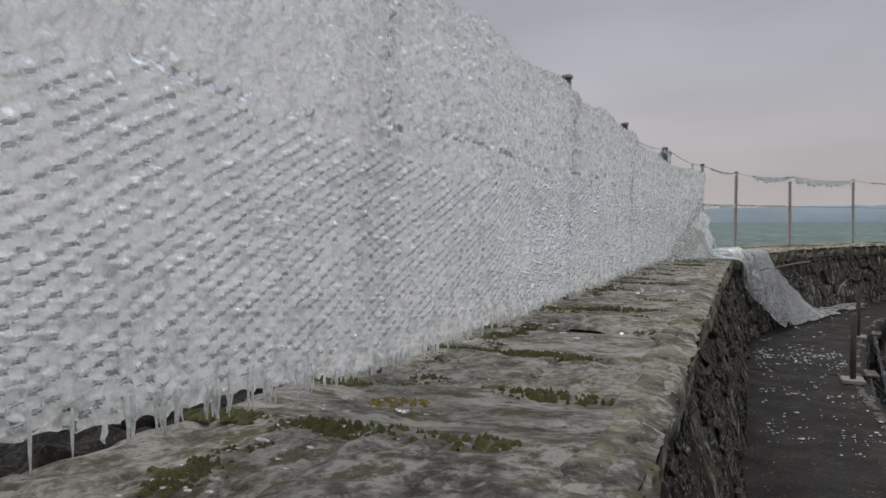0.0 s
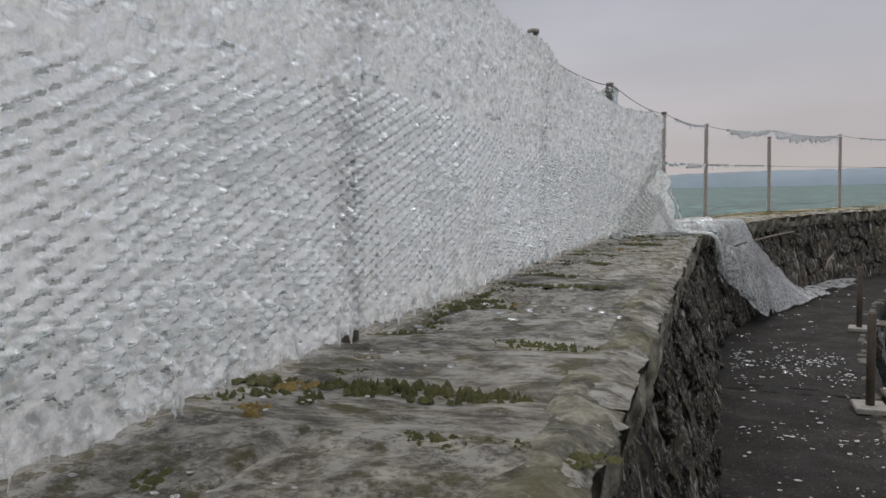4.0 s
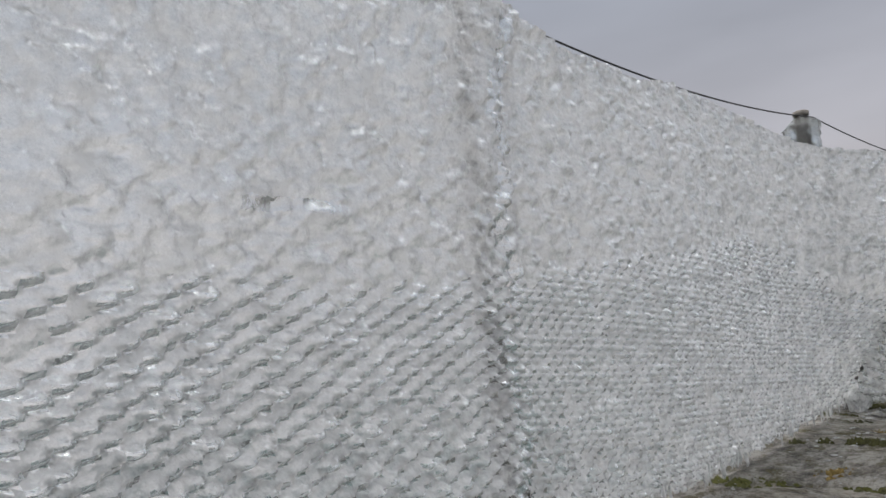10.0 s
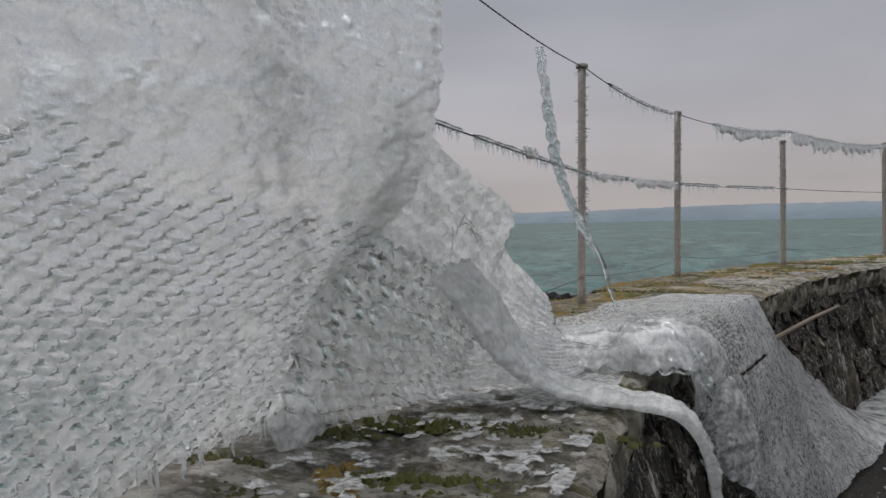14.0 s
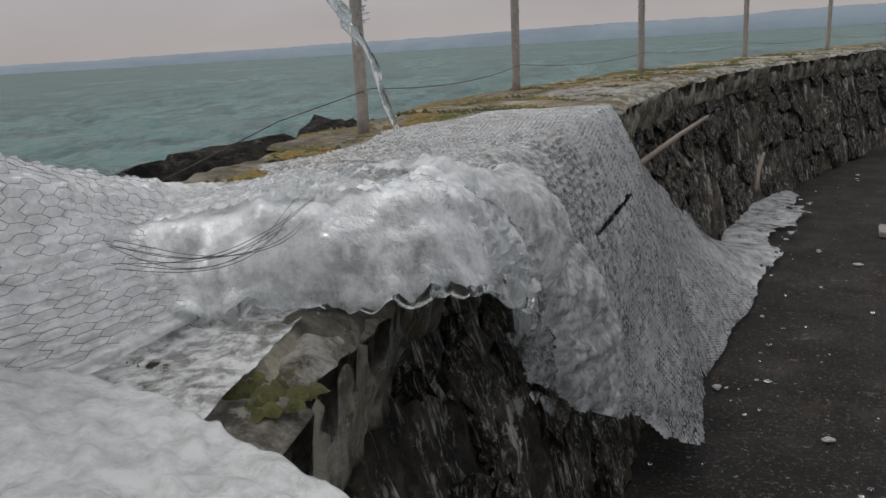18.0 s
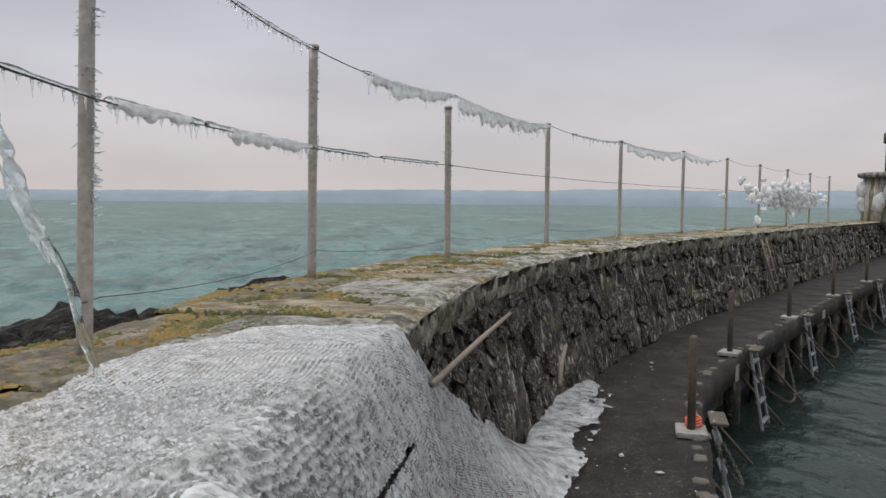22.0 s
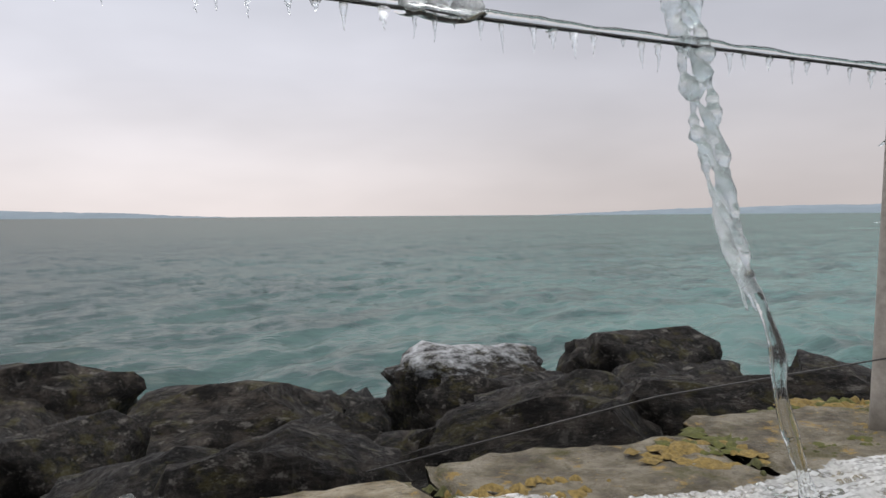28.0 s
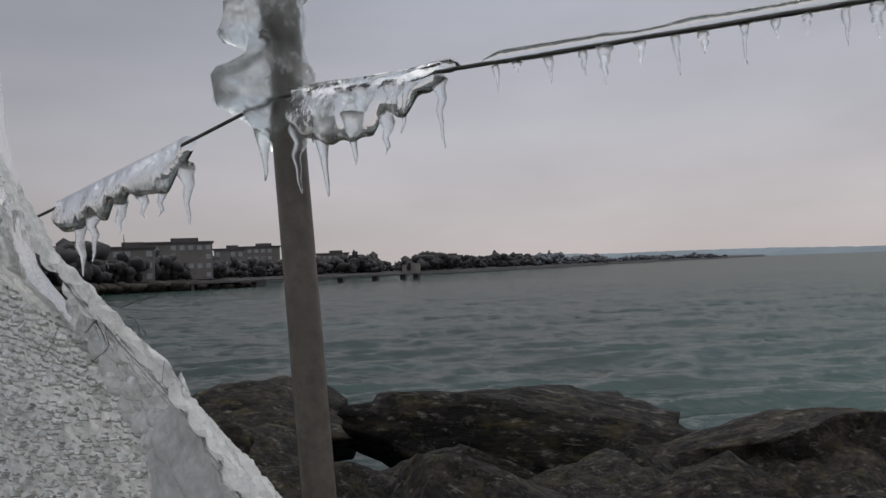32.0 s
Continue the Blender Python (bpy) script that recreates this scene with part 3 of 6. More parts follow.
def rock_mesh(name, seed, sub, amount, mat):
    v, f = sub
    q = lump(v, seed, amount)
    o = Vector((seed, 3, 7))
    q = np.array([Vector(p) * (1 + 0.07 * noise.fractal(Vector(p) * 5 + o, 0.6, 2.2, 4)) for p in q])
    me = mesh_from(name, q, f)
    me.materials.append(mat)
    return me


def build_caps():
    rnd = random.Random(4)
    vs = {}
    for kind, mat in (("grey", M_CAP), ("ochre", M_CAP_LICHEN)):
        vs[kind] = [slab_mesh(20 + k, 24) for k in range(7)]
        for me in vs[kind]:
            me.materials.append(mat)
    s = S_OF_Y(-2.5) * 0.05
    joints = []
    while s < (len(INNER) - 20) * 0.05:
        ln = rnd.uniform(0.30, 0.72)
        j = int(round((s + ln / 2) / 0.05))
        w = WIDTH[j]
        y = INNER[j][1]
        cut = [-0.03, w] if rnd.random() < 0.3 else [-0.03, w * rnd.uniform(0.35, 0.7), w]
        for a, b in zip(cut, cut[1:]):
            kind = "ochre" if y > 10.3 and rnd.random() < (0.95 if a > 0 else 0.5) else "grey"
            p = wall_at(j, (a + b) / 2, WALL_Z - 0.045 + rnd.uniform(-0.006, 0.006))
            turn = math.atan2(TAN[j][1], TAN[j][0]) + rnd.choice((0, math.pi)) + rnd.uniform(-0.02, 0.02)
            ob = new("capstone", rnd.choice(vs[kind]))
            ob.parent = WALL
            ob.matrix_basis = Matrix.Translation(p) @ Matrix.Rotation(turn, 4, 'Z') @ Matrix.Diagonal((ln + 0.022, b - a + 0.02, 0.095, 1))
        s += ln
        joints.append((s, w))
    return joints


def cube_stone(seed, n=4):
    """A unit block of broken stone: squared, chipped, with flaky sides."""
    bm = bmesh.new()
    bmesh.ops.create_cube(bm, size=1)
    bmesh.ops.subdivide_edges(bm, edges=bm.edges[:], cuts=5, use_grid_fill=True)
    o = Vector((seed * 3.7, seed * 1.3, 5))
    for v in bm.verts:
        c = v.co
        r = max(abs(c.x), abs(c.y), abs(c.z))
        k = c.length / 0.866
        c *= 1 - 0.16 * k ** 3
        c += 0.2 * Vector((noise.noise(c * 3 + o), noise.noise(c * 3 + o * 2), noise.noise(c * 3 + o * 3)))
        c += 0.16 * Vector((noise.noise(c * 9 + o), noise.noise(c * 9 + o * 2), noise.noise(c * 9 + o * 3)))
    bm.verts.index_update()
    v = np.array([x.co for x in bm.verts])
    f = np.array([[x.index for x in q.verts] for q in bm.faces])
    bm.free()
    return v, f


def build_face():
    """Rough upright stones of the inner face, in broken courses, a little proud of the pointing."""
    rnd = random.Random(9)
    kinds = [cube_stone(k) for k in range(9)]
    meshes = []
    for v, f in kinds:
        me = mesh_from("face_stone", v, f)
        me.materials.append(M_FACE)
        meshes.append(me)
    rest = []
    count = 0
    z0 = -0.03
    while z0 < 0.95:
        z1 = z0 + rnd.uniform(0.19, 0.27)
        s = S_OF_Y(-1.5) * 0.05 + rnd.uniform(0, 0.3)
        while s < (len(INNER) - 40) * 0.05:
            ln = rnd.uniform(0.12, 0.36)
            j = int((s + ln / 2) / 0.05)
            hh = min((z1 - z0) * rnd.uniform(0.85, 1.35), 1.04 - z0)
            zc = z0 + hh / 2
            p = wall_at(j, batter(zc) + 0.076 + rnd.uniform(-0.018, 0.018), zc)
            turn = math.atan2(TAN[j][1], TAN[j][0])
            m = Matrix.Translation(p) @ Matrix.Rotation(turn, 4, 'Z') @ Matrix.Rotation(-0.23, 4, 'X') @ Matrix.Rotation(rnd.uniform(-0.3, 0.3), 4, 'Y') @ Matrix.Diagonal(
                (ln * rnd.uniform(0.7, 1.05), 0.12, hh * rnd.uniform(0.75, 1.05), 1))
            k = rnd.randrange(len(kinds))
            if rnd.random() < 0.6:
                if count < 300 and 1.0 < INNER[j][1] < 19:
                    ob = new("face_stone", meshes[k])
                    ob.parent = WALL
                    ob.matrix_basis = m
                    count += 1
                else:
                    a = np.array(m)
                    rest.append((kinds[k][0] @ a[:3, :3].T + a[:3, 3], kinds[k][1]))
            s += ln
        z0 = z1
    v, f = merge(rest)
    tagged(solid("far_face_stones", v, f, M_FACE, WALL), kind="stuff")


EDGE, ETAN = spline([(1.1, -9), (1.1, 7), (1.16, 8.5), (1.5, 11), (1.95, 13), (2.37, 14.1), (3.2, 15.85), (5.62, 18.8), (8.8, 22.3), (15, 28.7), (25, 39.5)], 0.1)


def build_walkway():
    walkway = tagged(new("walkway"), "worn dark asphalt walkway along the foot of the sea wall", "walkway", kind="structure")
    n, m = len(EDGE), 10
    ii = np.array([int(np.argmin(np.hypot(*(INNER - e).T))) for e in EDGE])
    foot = INNER[ii] + LEFT[ii] * 0.06
    t = np.linspace(0, 1, m)
    P = foot[:, None] * (1 - t[None, :, None]) + EDGE[:, None] * t[None, :, None]
    rag = 0.05 * (fnoise(np.arange(n) * 0.9, np.zeros(n), 5) - 0.5)
    P[:, -1] += rag[:, None] * 1.0
    Z = 0.02 * (fnoise(P[..., 0] * 1.3, P[..., 1] * 1.3, 2) - 0.5)
    v = np.concatenate([P, Z[..., None]], -1)
    low = v[:, -1:].copy()
    low[..., 2] -= 0.22
    back = low.copy()
    back[..., :2] = P[:, -1:] * 0.6 + P[:, :1] * 0.4
    v = np.concatenate([v, low, back], 1)
    solid("deck", v.reshape(-1, 3), grid_faces(n, m + 2)[:, ::-1], M_WALK, walkway, smooth=False)
    # pale patches of old concrete along the broken edge
    rnd = random.Random(61)
    for i in range(90, n - 60):
        if EDGE[i][1] > 22 or EDGE[i][1] < 6 or rnd.random() > 0.42:
            continue
        nrm = np.array([-ETAN[i][1], ETAN[i][0]])
        a, b = rnd.uniform(0.03, 0.075), rnd.uniform(0.025, 0.05)
        c = EDGE[i] + nrm * (b + rnd.uniform(0.03, 0.07))
        w = np.linspace(0, 2 * math.pi, 14, endpoint=False)
        r = np.array([rnd.uniform(0.7, 1.15) for _ in w])
        ring = c + ETAN[i] * (a * r * np.sign(np.cos(w)) * np.abs(np.cos(w)) ** 0.6)[:, None] + nrm * (b * r * np.sign(np.sin(w)) * np.abs(np.sin(w)) ** 0.6)[:, None]
        base = np.array([*c])
        v = np.array([[*p, -0.02] for p in ring] + [[*p, 0.007] for p in ring] + [[*(base * 0.15 + p * 0.85), 0.012] for p in ring] + [[*base, 0.013]])
        k = len(w)
        f = [[q + o, q + o + 1 if q + 1 < k else o, q + o + 1 + k if q + 1 < k else o + k, q + o + k] for o in (0, k) for q in range(k)]
        f += [[2 * k + q, 2 * k + (q + 1) % k, 3 * k, 3 * k] for q in range(k)]
        solid("edge_patch", v, np.array(f), M_EDGE, walkway)
    return walkway


build_walkway()


# ---- water: one sheet to the horizon, finer near the wall ----
def build_water():
    az = np.radians(np.r_[np.arange(-40, 150, 0.33), np.arange(150, 320.1, 1.7)])      # from +y towards -x
    r, rr = 0.7, []
    while r < 4800:
        rr.append(r)
        r += max(0.05, r * 0.0125) if r < 130 else r * 0.05
    rr = np.array(rr)
    A, R = np.meshgrid(az, rr, indexing="ij")
    X, Y = -np.sin(A) * R, 10 + np.cos(A) * R
    calm = np.where(X > np.interp(Y, EDGE[:, 1], EDGE[:, 0]) - 0.8, 0.5, 1.0)
    amp = np.clip(1.25 - R / 150, 0.0, 1.0) * calm
    a = 0.7
    U, V = X * math.cos(a) + Y * math.sin(a), -X * math.sin(a) + Y * math.cos(a)
    U = U + 0.8 * fnoise(X * 0.2, Y * 0.2, 44, 2)
    h = 0.22 * (1 - np.abs(2 * fnoise(U * 0.5, V * 0.2, 3, 3) - 1)) ** 1.5 + 0.12 * (1 - np.abs(2 * fnoise(U * 1.4 + 9, V * 0.6, 8, 3) - 1)) ** 1.3 + 0.05 * (fnoise(U * 4, V * 2, 5, 2) - 0.5) - 0.2
    Z = WATER_Z + amp * h
    v = np.stack([X, Y, Z], -1).reshape(-1, 3)
    ob = tagged(solid("water", v, grid_faces(len(az), len(rr)), M_WATER), "choppy turquoise lake under a grey sky", "lake", kind="structure")
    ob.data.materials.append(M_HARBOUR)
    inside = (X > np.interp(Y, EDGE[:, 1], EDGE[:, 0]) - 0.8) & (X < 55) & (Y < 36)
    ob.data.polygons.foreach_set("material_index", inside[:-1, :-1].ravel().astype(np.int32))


build_water()


# ---- far shores ----
def build_hills():
    az = np.radians(np.arange(-62, 112, 0.15))
    deg = np.degrees(az)
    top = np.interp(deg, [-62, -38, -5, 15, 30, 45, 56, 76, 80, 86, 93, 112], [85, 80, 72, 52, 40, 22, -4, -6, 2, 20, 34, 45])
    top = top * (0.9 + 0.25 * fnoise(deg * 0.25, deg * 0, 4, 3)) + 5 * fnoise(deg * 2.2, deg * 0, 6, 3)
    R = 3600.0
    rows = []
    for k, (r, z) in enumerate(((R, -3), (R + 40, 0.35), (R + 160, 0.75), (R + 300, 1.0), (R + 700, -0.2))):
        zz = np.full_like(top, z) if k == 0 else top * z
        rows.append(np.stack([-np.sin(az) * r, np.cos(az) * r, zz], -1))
    v = np.stack(rows, 1)
    tagged(solid("hills_far_shore", v.reshape(-1, 3), grid_faces(len(az), 5), M_HILL), "low hills across the lake, blue haze painted into their colour", "hills", kind="structure")


build_hills()


# ---- fence posts ----
POSTS = [(-1.13, -0.4), (-1.045, 2.0), (-1.0, 4.4), (-0.975, 6.7), (-0.86, 9.096), (-0.60, 11.82), (-0.15, 13.97), (0.80, 15.6), (2.12, 17.75),
         (3.6, 19.7), (5.2, 21.35), (6.7, 22.9), (8.3, 24.7), (9.9, 26.4), (11.5, 28.1), (13.1, 29.8)]
POST_TOP = 2.43


def post_lean(k):
    lean = random.Random(k).uniform(-0.012, 0.012)
    return lean, {4: -0.07, 5: 0.06}.get(k, lean * 0.6)


def build_posts():
    out = []
    for k, (x, y) in enumerate(POSTS):
        post = tagged(new("fence_post"), "weathered grey fence post rimed with ice, set in the sea wall", "fence post", "posts of the wall-top fence")
        lean, ly = post_lean(k)
        post.location = (x, y - ly * 0.8, WALL_Z - 0.03)
        h = POST_TOP - WALL_Z + 0.03
        if k == 7:
            h -= 0.12
        n = 14
        zz = np.linspace(0, h, n)
        pts = np.stack([lean * zz, ly * zz, zz], -1)
        v, f = tube(pts, {4: 0.029, 5: 0.022}.get(k, 0.026), 14)
        solid("pole", v, f, M_POST_SHADED if k <= 4 else M_POST, post)
        v, f = tube([(lean * h, ly * h, h - 0.012), (lean * h, ly * h, h + 0.008), (lean * h, ly * h, h + 0.014)], [0.034, 0.034, 0.02], 14)
        solid("cap", v, f, M_POST, post)
        out.append(post)
    return out


FENCE = build_posts()


def wire_run(heights, sag, lo, hi, steps=28):
    pts = []
    for k in range(lo, hi):
        (x0, y0), (x1, y1) = POSTS[k], POSTS[k + 1]
        za, zb = heights[min(k, len(heights) - 1)], heights[min(k + 1, len(heights) - 1)]
        for t in np.linspace(0, 1, steps, endpoint=False):
            off = 0.03 if k > 3 else (-0.07 + 0.10 * t * t if k == 3 else -0.07)
            pts.append((x0 + (x1 - x0) * t + off, y0 + (y1 - y0) * t, za + (zb - za) * t - sag * 4 * t * (1 - t)))
    return np.array(pts)


TOP_WIRE = wire_run([2.41], 0.05, 0, 15)
MID_WIRE = wire_run([1.92] * 3 + [1.47, 1.905] + [1.825, 1.85, 1.85], 0.008, 0, 15)
LOW_WIRE = np.vstack([[(-0.86, 10.75, 1.11), (-0.74, 11.3, 1.2)], wire_run([1.26], 0.04, 5, 15)])
for nm, pts, rad in (("top", TOP_WIRE, 0.003), ("middle", MID_WIRE, 0.0032), ("low", LOW_WIRE, 0.0017)):
    v, f = tube(pts, rad, 6)
    tagged(solid("fence_wire", v, f, M_WIRE), "dark %s fence wire strung along the posts" % nm, "wire", "wires of the wall-top fence")
# ---- the iced wire netting that still stands ----
def hexcells(s, t, px, pz, seed, wob=0.010):
    """Domes of ice in the cells of a hexagonal netting: 0 at the wires, 1 in the middle; and a random number per cell."""
    s = s + wob * 2 * (fnoise(s * 6, t * 6, seed, 2) - 0.5)
    t = t + wob * 2 * (fnoise(s * 6 + 40, t * 6, seed + 1, 2) - 0.5)
    best = np.full(s.shape, 9.0)
    rnd = np.zeros(s.shape)
    r0 = np.round(t / pz)
    for dr in (-1, 0, 1):
        r = r0 + dr
        off = np.where(np.mod(r, 2) > 0.5, 0.5, 0.0)
        c = np.round(s / px - off) + off
        d = np.hypot((s - c * px) / px, (t - r * pz) / pz)
        v = np.sin(c * 127.1 + r * 311.7 + seed) * 43758.5453
        v = v - np.floor(v)
        near = d < best
        best, rnd = np.where(near, d, best), np.where(near, v, rnd)
    return np.clip(1 - (best / 0.56) ** 2, 0, 1), rnd


def net_x(y, h):
    """Place of the netting across the wall at y; h is 0 at its foot and 1 at its top."""
    x = np.interp(y, [-3, 2, 5, 7, 8.4, 9.2], [-1.08, -1.0, -0.955, -0.93, -0.88, -0.84])
    k = np.clip((y - 7.6) / 1.4, 0, 1)
    return x + 0.05 * h + k * k * np.interp(h, [0, 0.3, 0.5, 0.7, 1], [0, 0.20, 0.38, 0.42, 0.42]) + 0.045 * np.sin(y * 2.62 + 0.6) * np.sin(np.pi * h) * (1 - k)


def net_top(y):
    return np.interp(y, [-3, 6.5, 8.0, 9.2], [2.36, 2.33, 2.26, 2.08]) + 0.02 * np.sin(y * 5.1)


NET_END = 8.95


def sheet_normals(P):
    du, dv = np.gradient(P, axis=0), np.gradient(P, axis=1)
    n = np.cross(du, dv)
    return n / (np.linalg.norm(n, axis=-1, keepdims=True) + 1e-9)


def net_cells(y, z, px=0.060):
    """The netting's stretched cells: distance from the nearest cell's centre, offsets along and across its long axis, and a random number per cell."""
    pz = 0.0165
    t = z + 0.11 * y + 0.012 * (fnoise(y * 3 + 40, z * 5, 4, 3) - 0.5)
    u = y + 0.020 * (fnoise(y * 4, z * 5, 3, 3) - 0.5)
    best = np.full(y.shape, 9.0)
    rnd, du, dt = np.zeros(y.shape), np.zeros(y.shape), np.zeros(y.shape)
    r0 = np.round(t / pz)
    for dr in (-1, 0, 1):
        r = r0 + dr
        off = np.where(np.mod(r, 2) > 0.5, 0.5, 0.0)
        c0 = np.floor(u / px - off)
        for dc in (0, 1):
            c = c0 + dc + off
            p, q = u - c * px, t - r * pz - 0.11 * (u - c * px)
            # beads lean along the rising wires
            a, b = (0.99 * p + 0.13 * q) / (px * 0.717), (0.99 * q - 0.13 * p) / 0.0225
            d = np.hypot(a, b)
            v = np.sin(c * 127.1 + r * 311.7 + 3) * 43758.5453
            near = d < best
            best, rnd = np.where(near, d, best), np.where(near, v - np.floor(v), rnd)
            du, dt = np.where(near, a, du), np.where(near, b, dt)
    return best, du, dt, rnd


def build_net():
    net = tagged(new("iced_net"), "wire netting fence sheathed in a curtain of frozen spray", "iced netting")
    cuts = [-1.7, -0.4, 2.0, 4.4, 6.7, NET_END]
    for y0, y1 in zip(cuts, cuts[1:]):
        y = np.arange(y0, y1 + 0.004, 0.0078)
        h = np.linspace(0, 1, 380)
        Y, Hh = np.meshgrid(y, h, indexing="ij")
        foot = WALL_Z + 0.015 + 0.13 * np.clip((2.0 - Y) / 1.6, 0, 1) + 0.03 * fnoise(Y * 9, Y * 0, 5, 3) + 0.035 * np.abs(fnoise(Y * 22, Y * 0, 6, 2) - 0.5)
        top = net_top(Y) - 0.03 * fnoise(Y * 12, Y * 0, 15, 3)
        Z = foot + (top - foot) * Hh
        X = net_x(Y, Hh)
        d, du, dt, rv = net_cells(Y, Z, 0.060 if y0 < 6 else 0.038)
        band = np.clip((Z - 1.74 - 0.05 * np.sin(Y * 1.7) + 0.24 * np.clip((Y - 8.0) / 0.7, 0, 1)) / 0.06, 0, 1)
        low = np.clip((1.27 - 0.1 * np.clip((Y - 6) / 1.5, 0, 1) - Z) / 0.09, 0, 1)
        # where spray has filled the cells flush the pattern fades
        soft = np.clip(fnoise(Y * 1.3 + 5, Z * 1.6, 31, 3) * 3.2 - 0.95, 0.5, 1.0)
        soft = soft + (np.maximum(soft, 0.75) - soft) * np.clip((Y - 6.2) / 0.8, 0, 1)
        cell = np.clip(1 - (d / 0.58) ** 2, 0, 1)
        amp = 0.018 * (1 - 0.86 * band) * (1 - 0.6 * low) * soft * (0.15 + 1.4 * rv)
        # a shallow pit under each bead of ice
        pit = np.exp(-((dt + 0.40) / 0.22) ** 2 - (du / 0.32) ** 2) * amp * 1.0
        rough = 0.020 * (fnoise(Y * 38, Z * 38, 12, 3) - 0.5) * (0.3 + 1.2 * band + low) + 0.03 * (fnoise(Y * 3.3, Z * 3.3, 19, 3) - 0.5)
        P = np.stack([X + amp * cell - pit + rough, Y, Z - 0.25 * amp * cell], -1)
        ob = solid("crust_panel", P.reshape(-1, 3), grid_faces(len(y), len(h)), M_NET, net, "frosted ice filling the netting's cells")
        ob.data.materials.append(M_NET_PANE)
        clear = (np.abs(dt + 0.33) < 0.40 * (0.45 + rv)) & (np.abs(du) < 0.22 + 0.16 * rv) & (soft * (1 - band) * (1 - 0.7 * low) * (0.4 + rv) > 0.36)
        # clear runs over the posts and along the cross wire
        by_post = np.abs(Y - (y1 if y1 < NET_END else y0) - 0.02 * np.sin(Z * 23)) < 0.018 + 0.016 * fnoise(Z * 9, Y * 2, 8, 2)
        clear |= by_post & (fnoise(Y * 60, Z * 40, 9, 3) > 0.5)
        seam = np.abs(Z - 1.85 - 0.01 * np.sin(Y * 3.1)) < 0.011
        clear |= seam & (fnoise(Y * 5, Z * 2, 10, 3) > 0.5) & (Y < 6.5)
        ob.data.polygons.foreach_set("material_index", clear[:-1, :-1].ravel().astype(np.int32))
        # plainer lake-side skin
        k = np.arange(0, len(y), 6)
        q = np.arange(0, len(h), 12)
        B = np.stack([X - 0.03 + 0.02 * (fnoise(Y * 7, Z * 7, 77, 3) - 0.5), Y, Z], -1)[np.ix_(k, q)]
        if y0 < 1:
            B = B[:, 1:]
        solid("back_skin", B.reshape(-1, 3), grid_faces(B.shape[0], B.shape[1])[:, ::-1], M_SKIN, net).visible_shadow = False
    return net


NET = build_net()


# ---- the stretch of netting that has collapsed over the wall on to the walkway ----
def inner_x(y):
    return np.interp(y, INNER[:, 1], INNER[:, 0])


def drape_point(Y, T):
    """The fallen sheet: Y along the wall, T from its edge on the wall (0) to its edge on the walkway (1)."""
    ix = inner_x(Y)
    fall = np.clip((Y - 12.1) / 1.96, 0, 1)
    ux = np.where(Y < 12.1, np.interp(Y, [9.7, 10.6, 10.75, 10.9, 11.3, 11.7, 11.95, 12.1], [-0.78, -0.71, -0.67, -0.60, -0.50, -0.45, -0.24, 0.20]), ix + 0.24 * fall + 0.03)
    uz = np.where(Y < 12.1, 1.13, 1.10 * (1 - fall) + 0.03)
    lx = np.interp(Y, [9.7, 10.03, 10.12, 10.28, 10.40, 10.50, 10.60, 10.78, 11.05, 11.32, 11.44, 12.0, 12.84, 13.41, 14.66, 14.88, 15.1, 16.3], [-0.10, -0.05, 0.02, 0.045, 0.025, 0.0, 0.0, 0.07, 0.22, 0.46, 0.56, 0.66, 1.04, 1.29, 1.84, 2.02, 1.98, 2.50])
    lz = np.interp(Y, [9.7, 10.03, 10.12, 10.28, 10.40, 10.50, 10.60, 10.78, 11.05, 11.32, 11.44, 12.0, 17], [1.12, 1.10, 1.085, 0.99, 0.91, 0.80, 0.68, 0.53, 0.34, 0.14, 0.06, 0.025, 0.025])
    # shoulder over the wall's inner edge
    kx = np.interp(Y, [9.7, 10.3, 11.0, 11.45, 12.1, 13.0, 14.0, 16.3], [-0.25, -0.16, 0.02, 0.20, 0.42, 0.85, 1.22, 2.05])
    kz = np.interp(Y, [9.7, 10.3, 11.0, 11.45, 12.1, 13.0, 14.0, 16.3], [1.20, 1.21, 1.10, 0.92, 0.62, 0.26, 0.07, 0.04])
    a = (1 - T) ** 2
    b = 2 * T * (1 - T)
    c = T ** 2
    bx, bz = 2 * kx - 0.5 * (ux + lx), 2 * kz - 0.5 * (uz + lz)
    x, z = a * ux + b * bx + c * lx, a * uz + b * bz + c * lz
    # over the stretch that hangs down the face the sheet bends round the wall's brink
    w = np.clip((Y - 10.1) / 0.25, 0, 1) * np.clip((12.2 - Y) / 0.2, 0, 1)
    cx, cz = (ix + 0.075 - 0.125 * (ux + lx)) / 0.75, (1.11 - 0.125 * (uz + lz)) / 0.75
    a, b, c = (1 - T) ** 3, 3 * T * (1 - T), T ** 3
    x, z = x * (1 - w) + w * (a * ux + b * cx + c * lx), z * (1 - w) + w * np.minimum(a * uz + b * cz + c * lz, 1.135)
    return np.stack([x, Y + 0 * T, np.maximum(z, 0.02)], -1)


def bez(pts, u):
    """A smooth curve through a few points at 0..1."""
    p = np.asarray(pts, float)
    q, _ = spline(p, 0.01)
    s = np.linspace(0, 1, len(q))
    return np.stack([np.interp(u, s, q[:, k]) for k in range(3)], -1)


def cut_mesh(P, f, keep):
    f = f[keep.reshape(-1)[f].all(axis=1)]
    used = np.unique(f)
    remap = np.full(P.shape[0] * P.shape[1], -1)
    remap[used] = np.arange(len(used))
    return P.reshape(-1, 3)[used], remap[f]


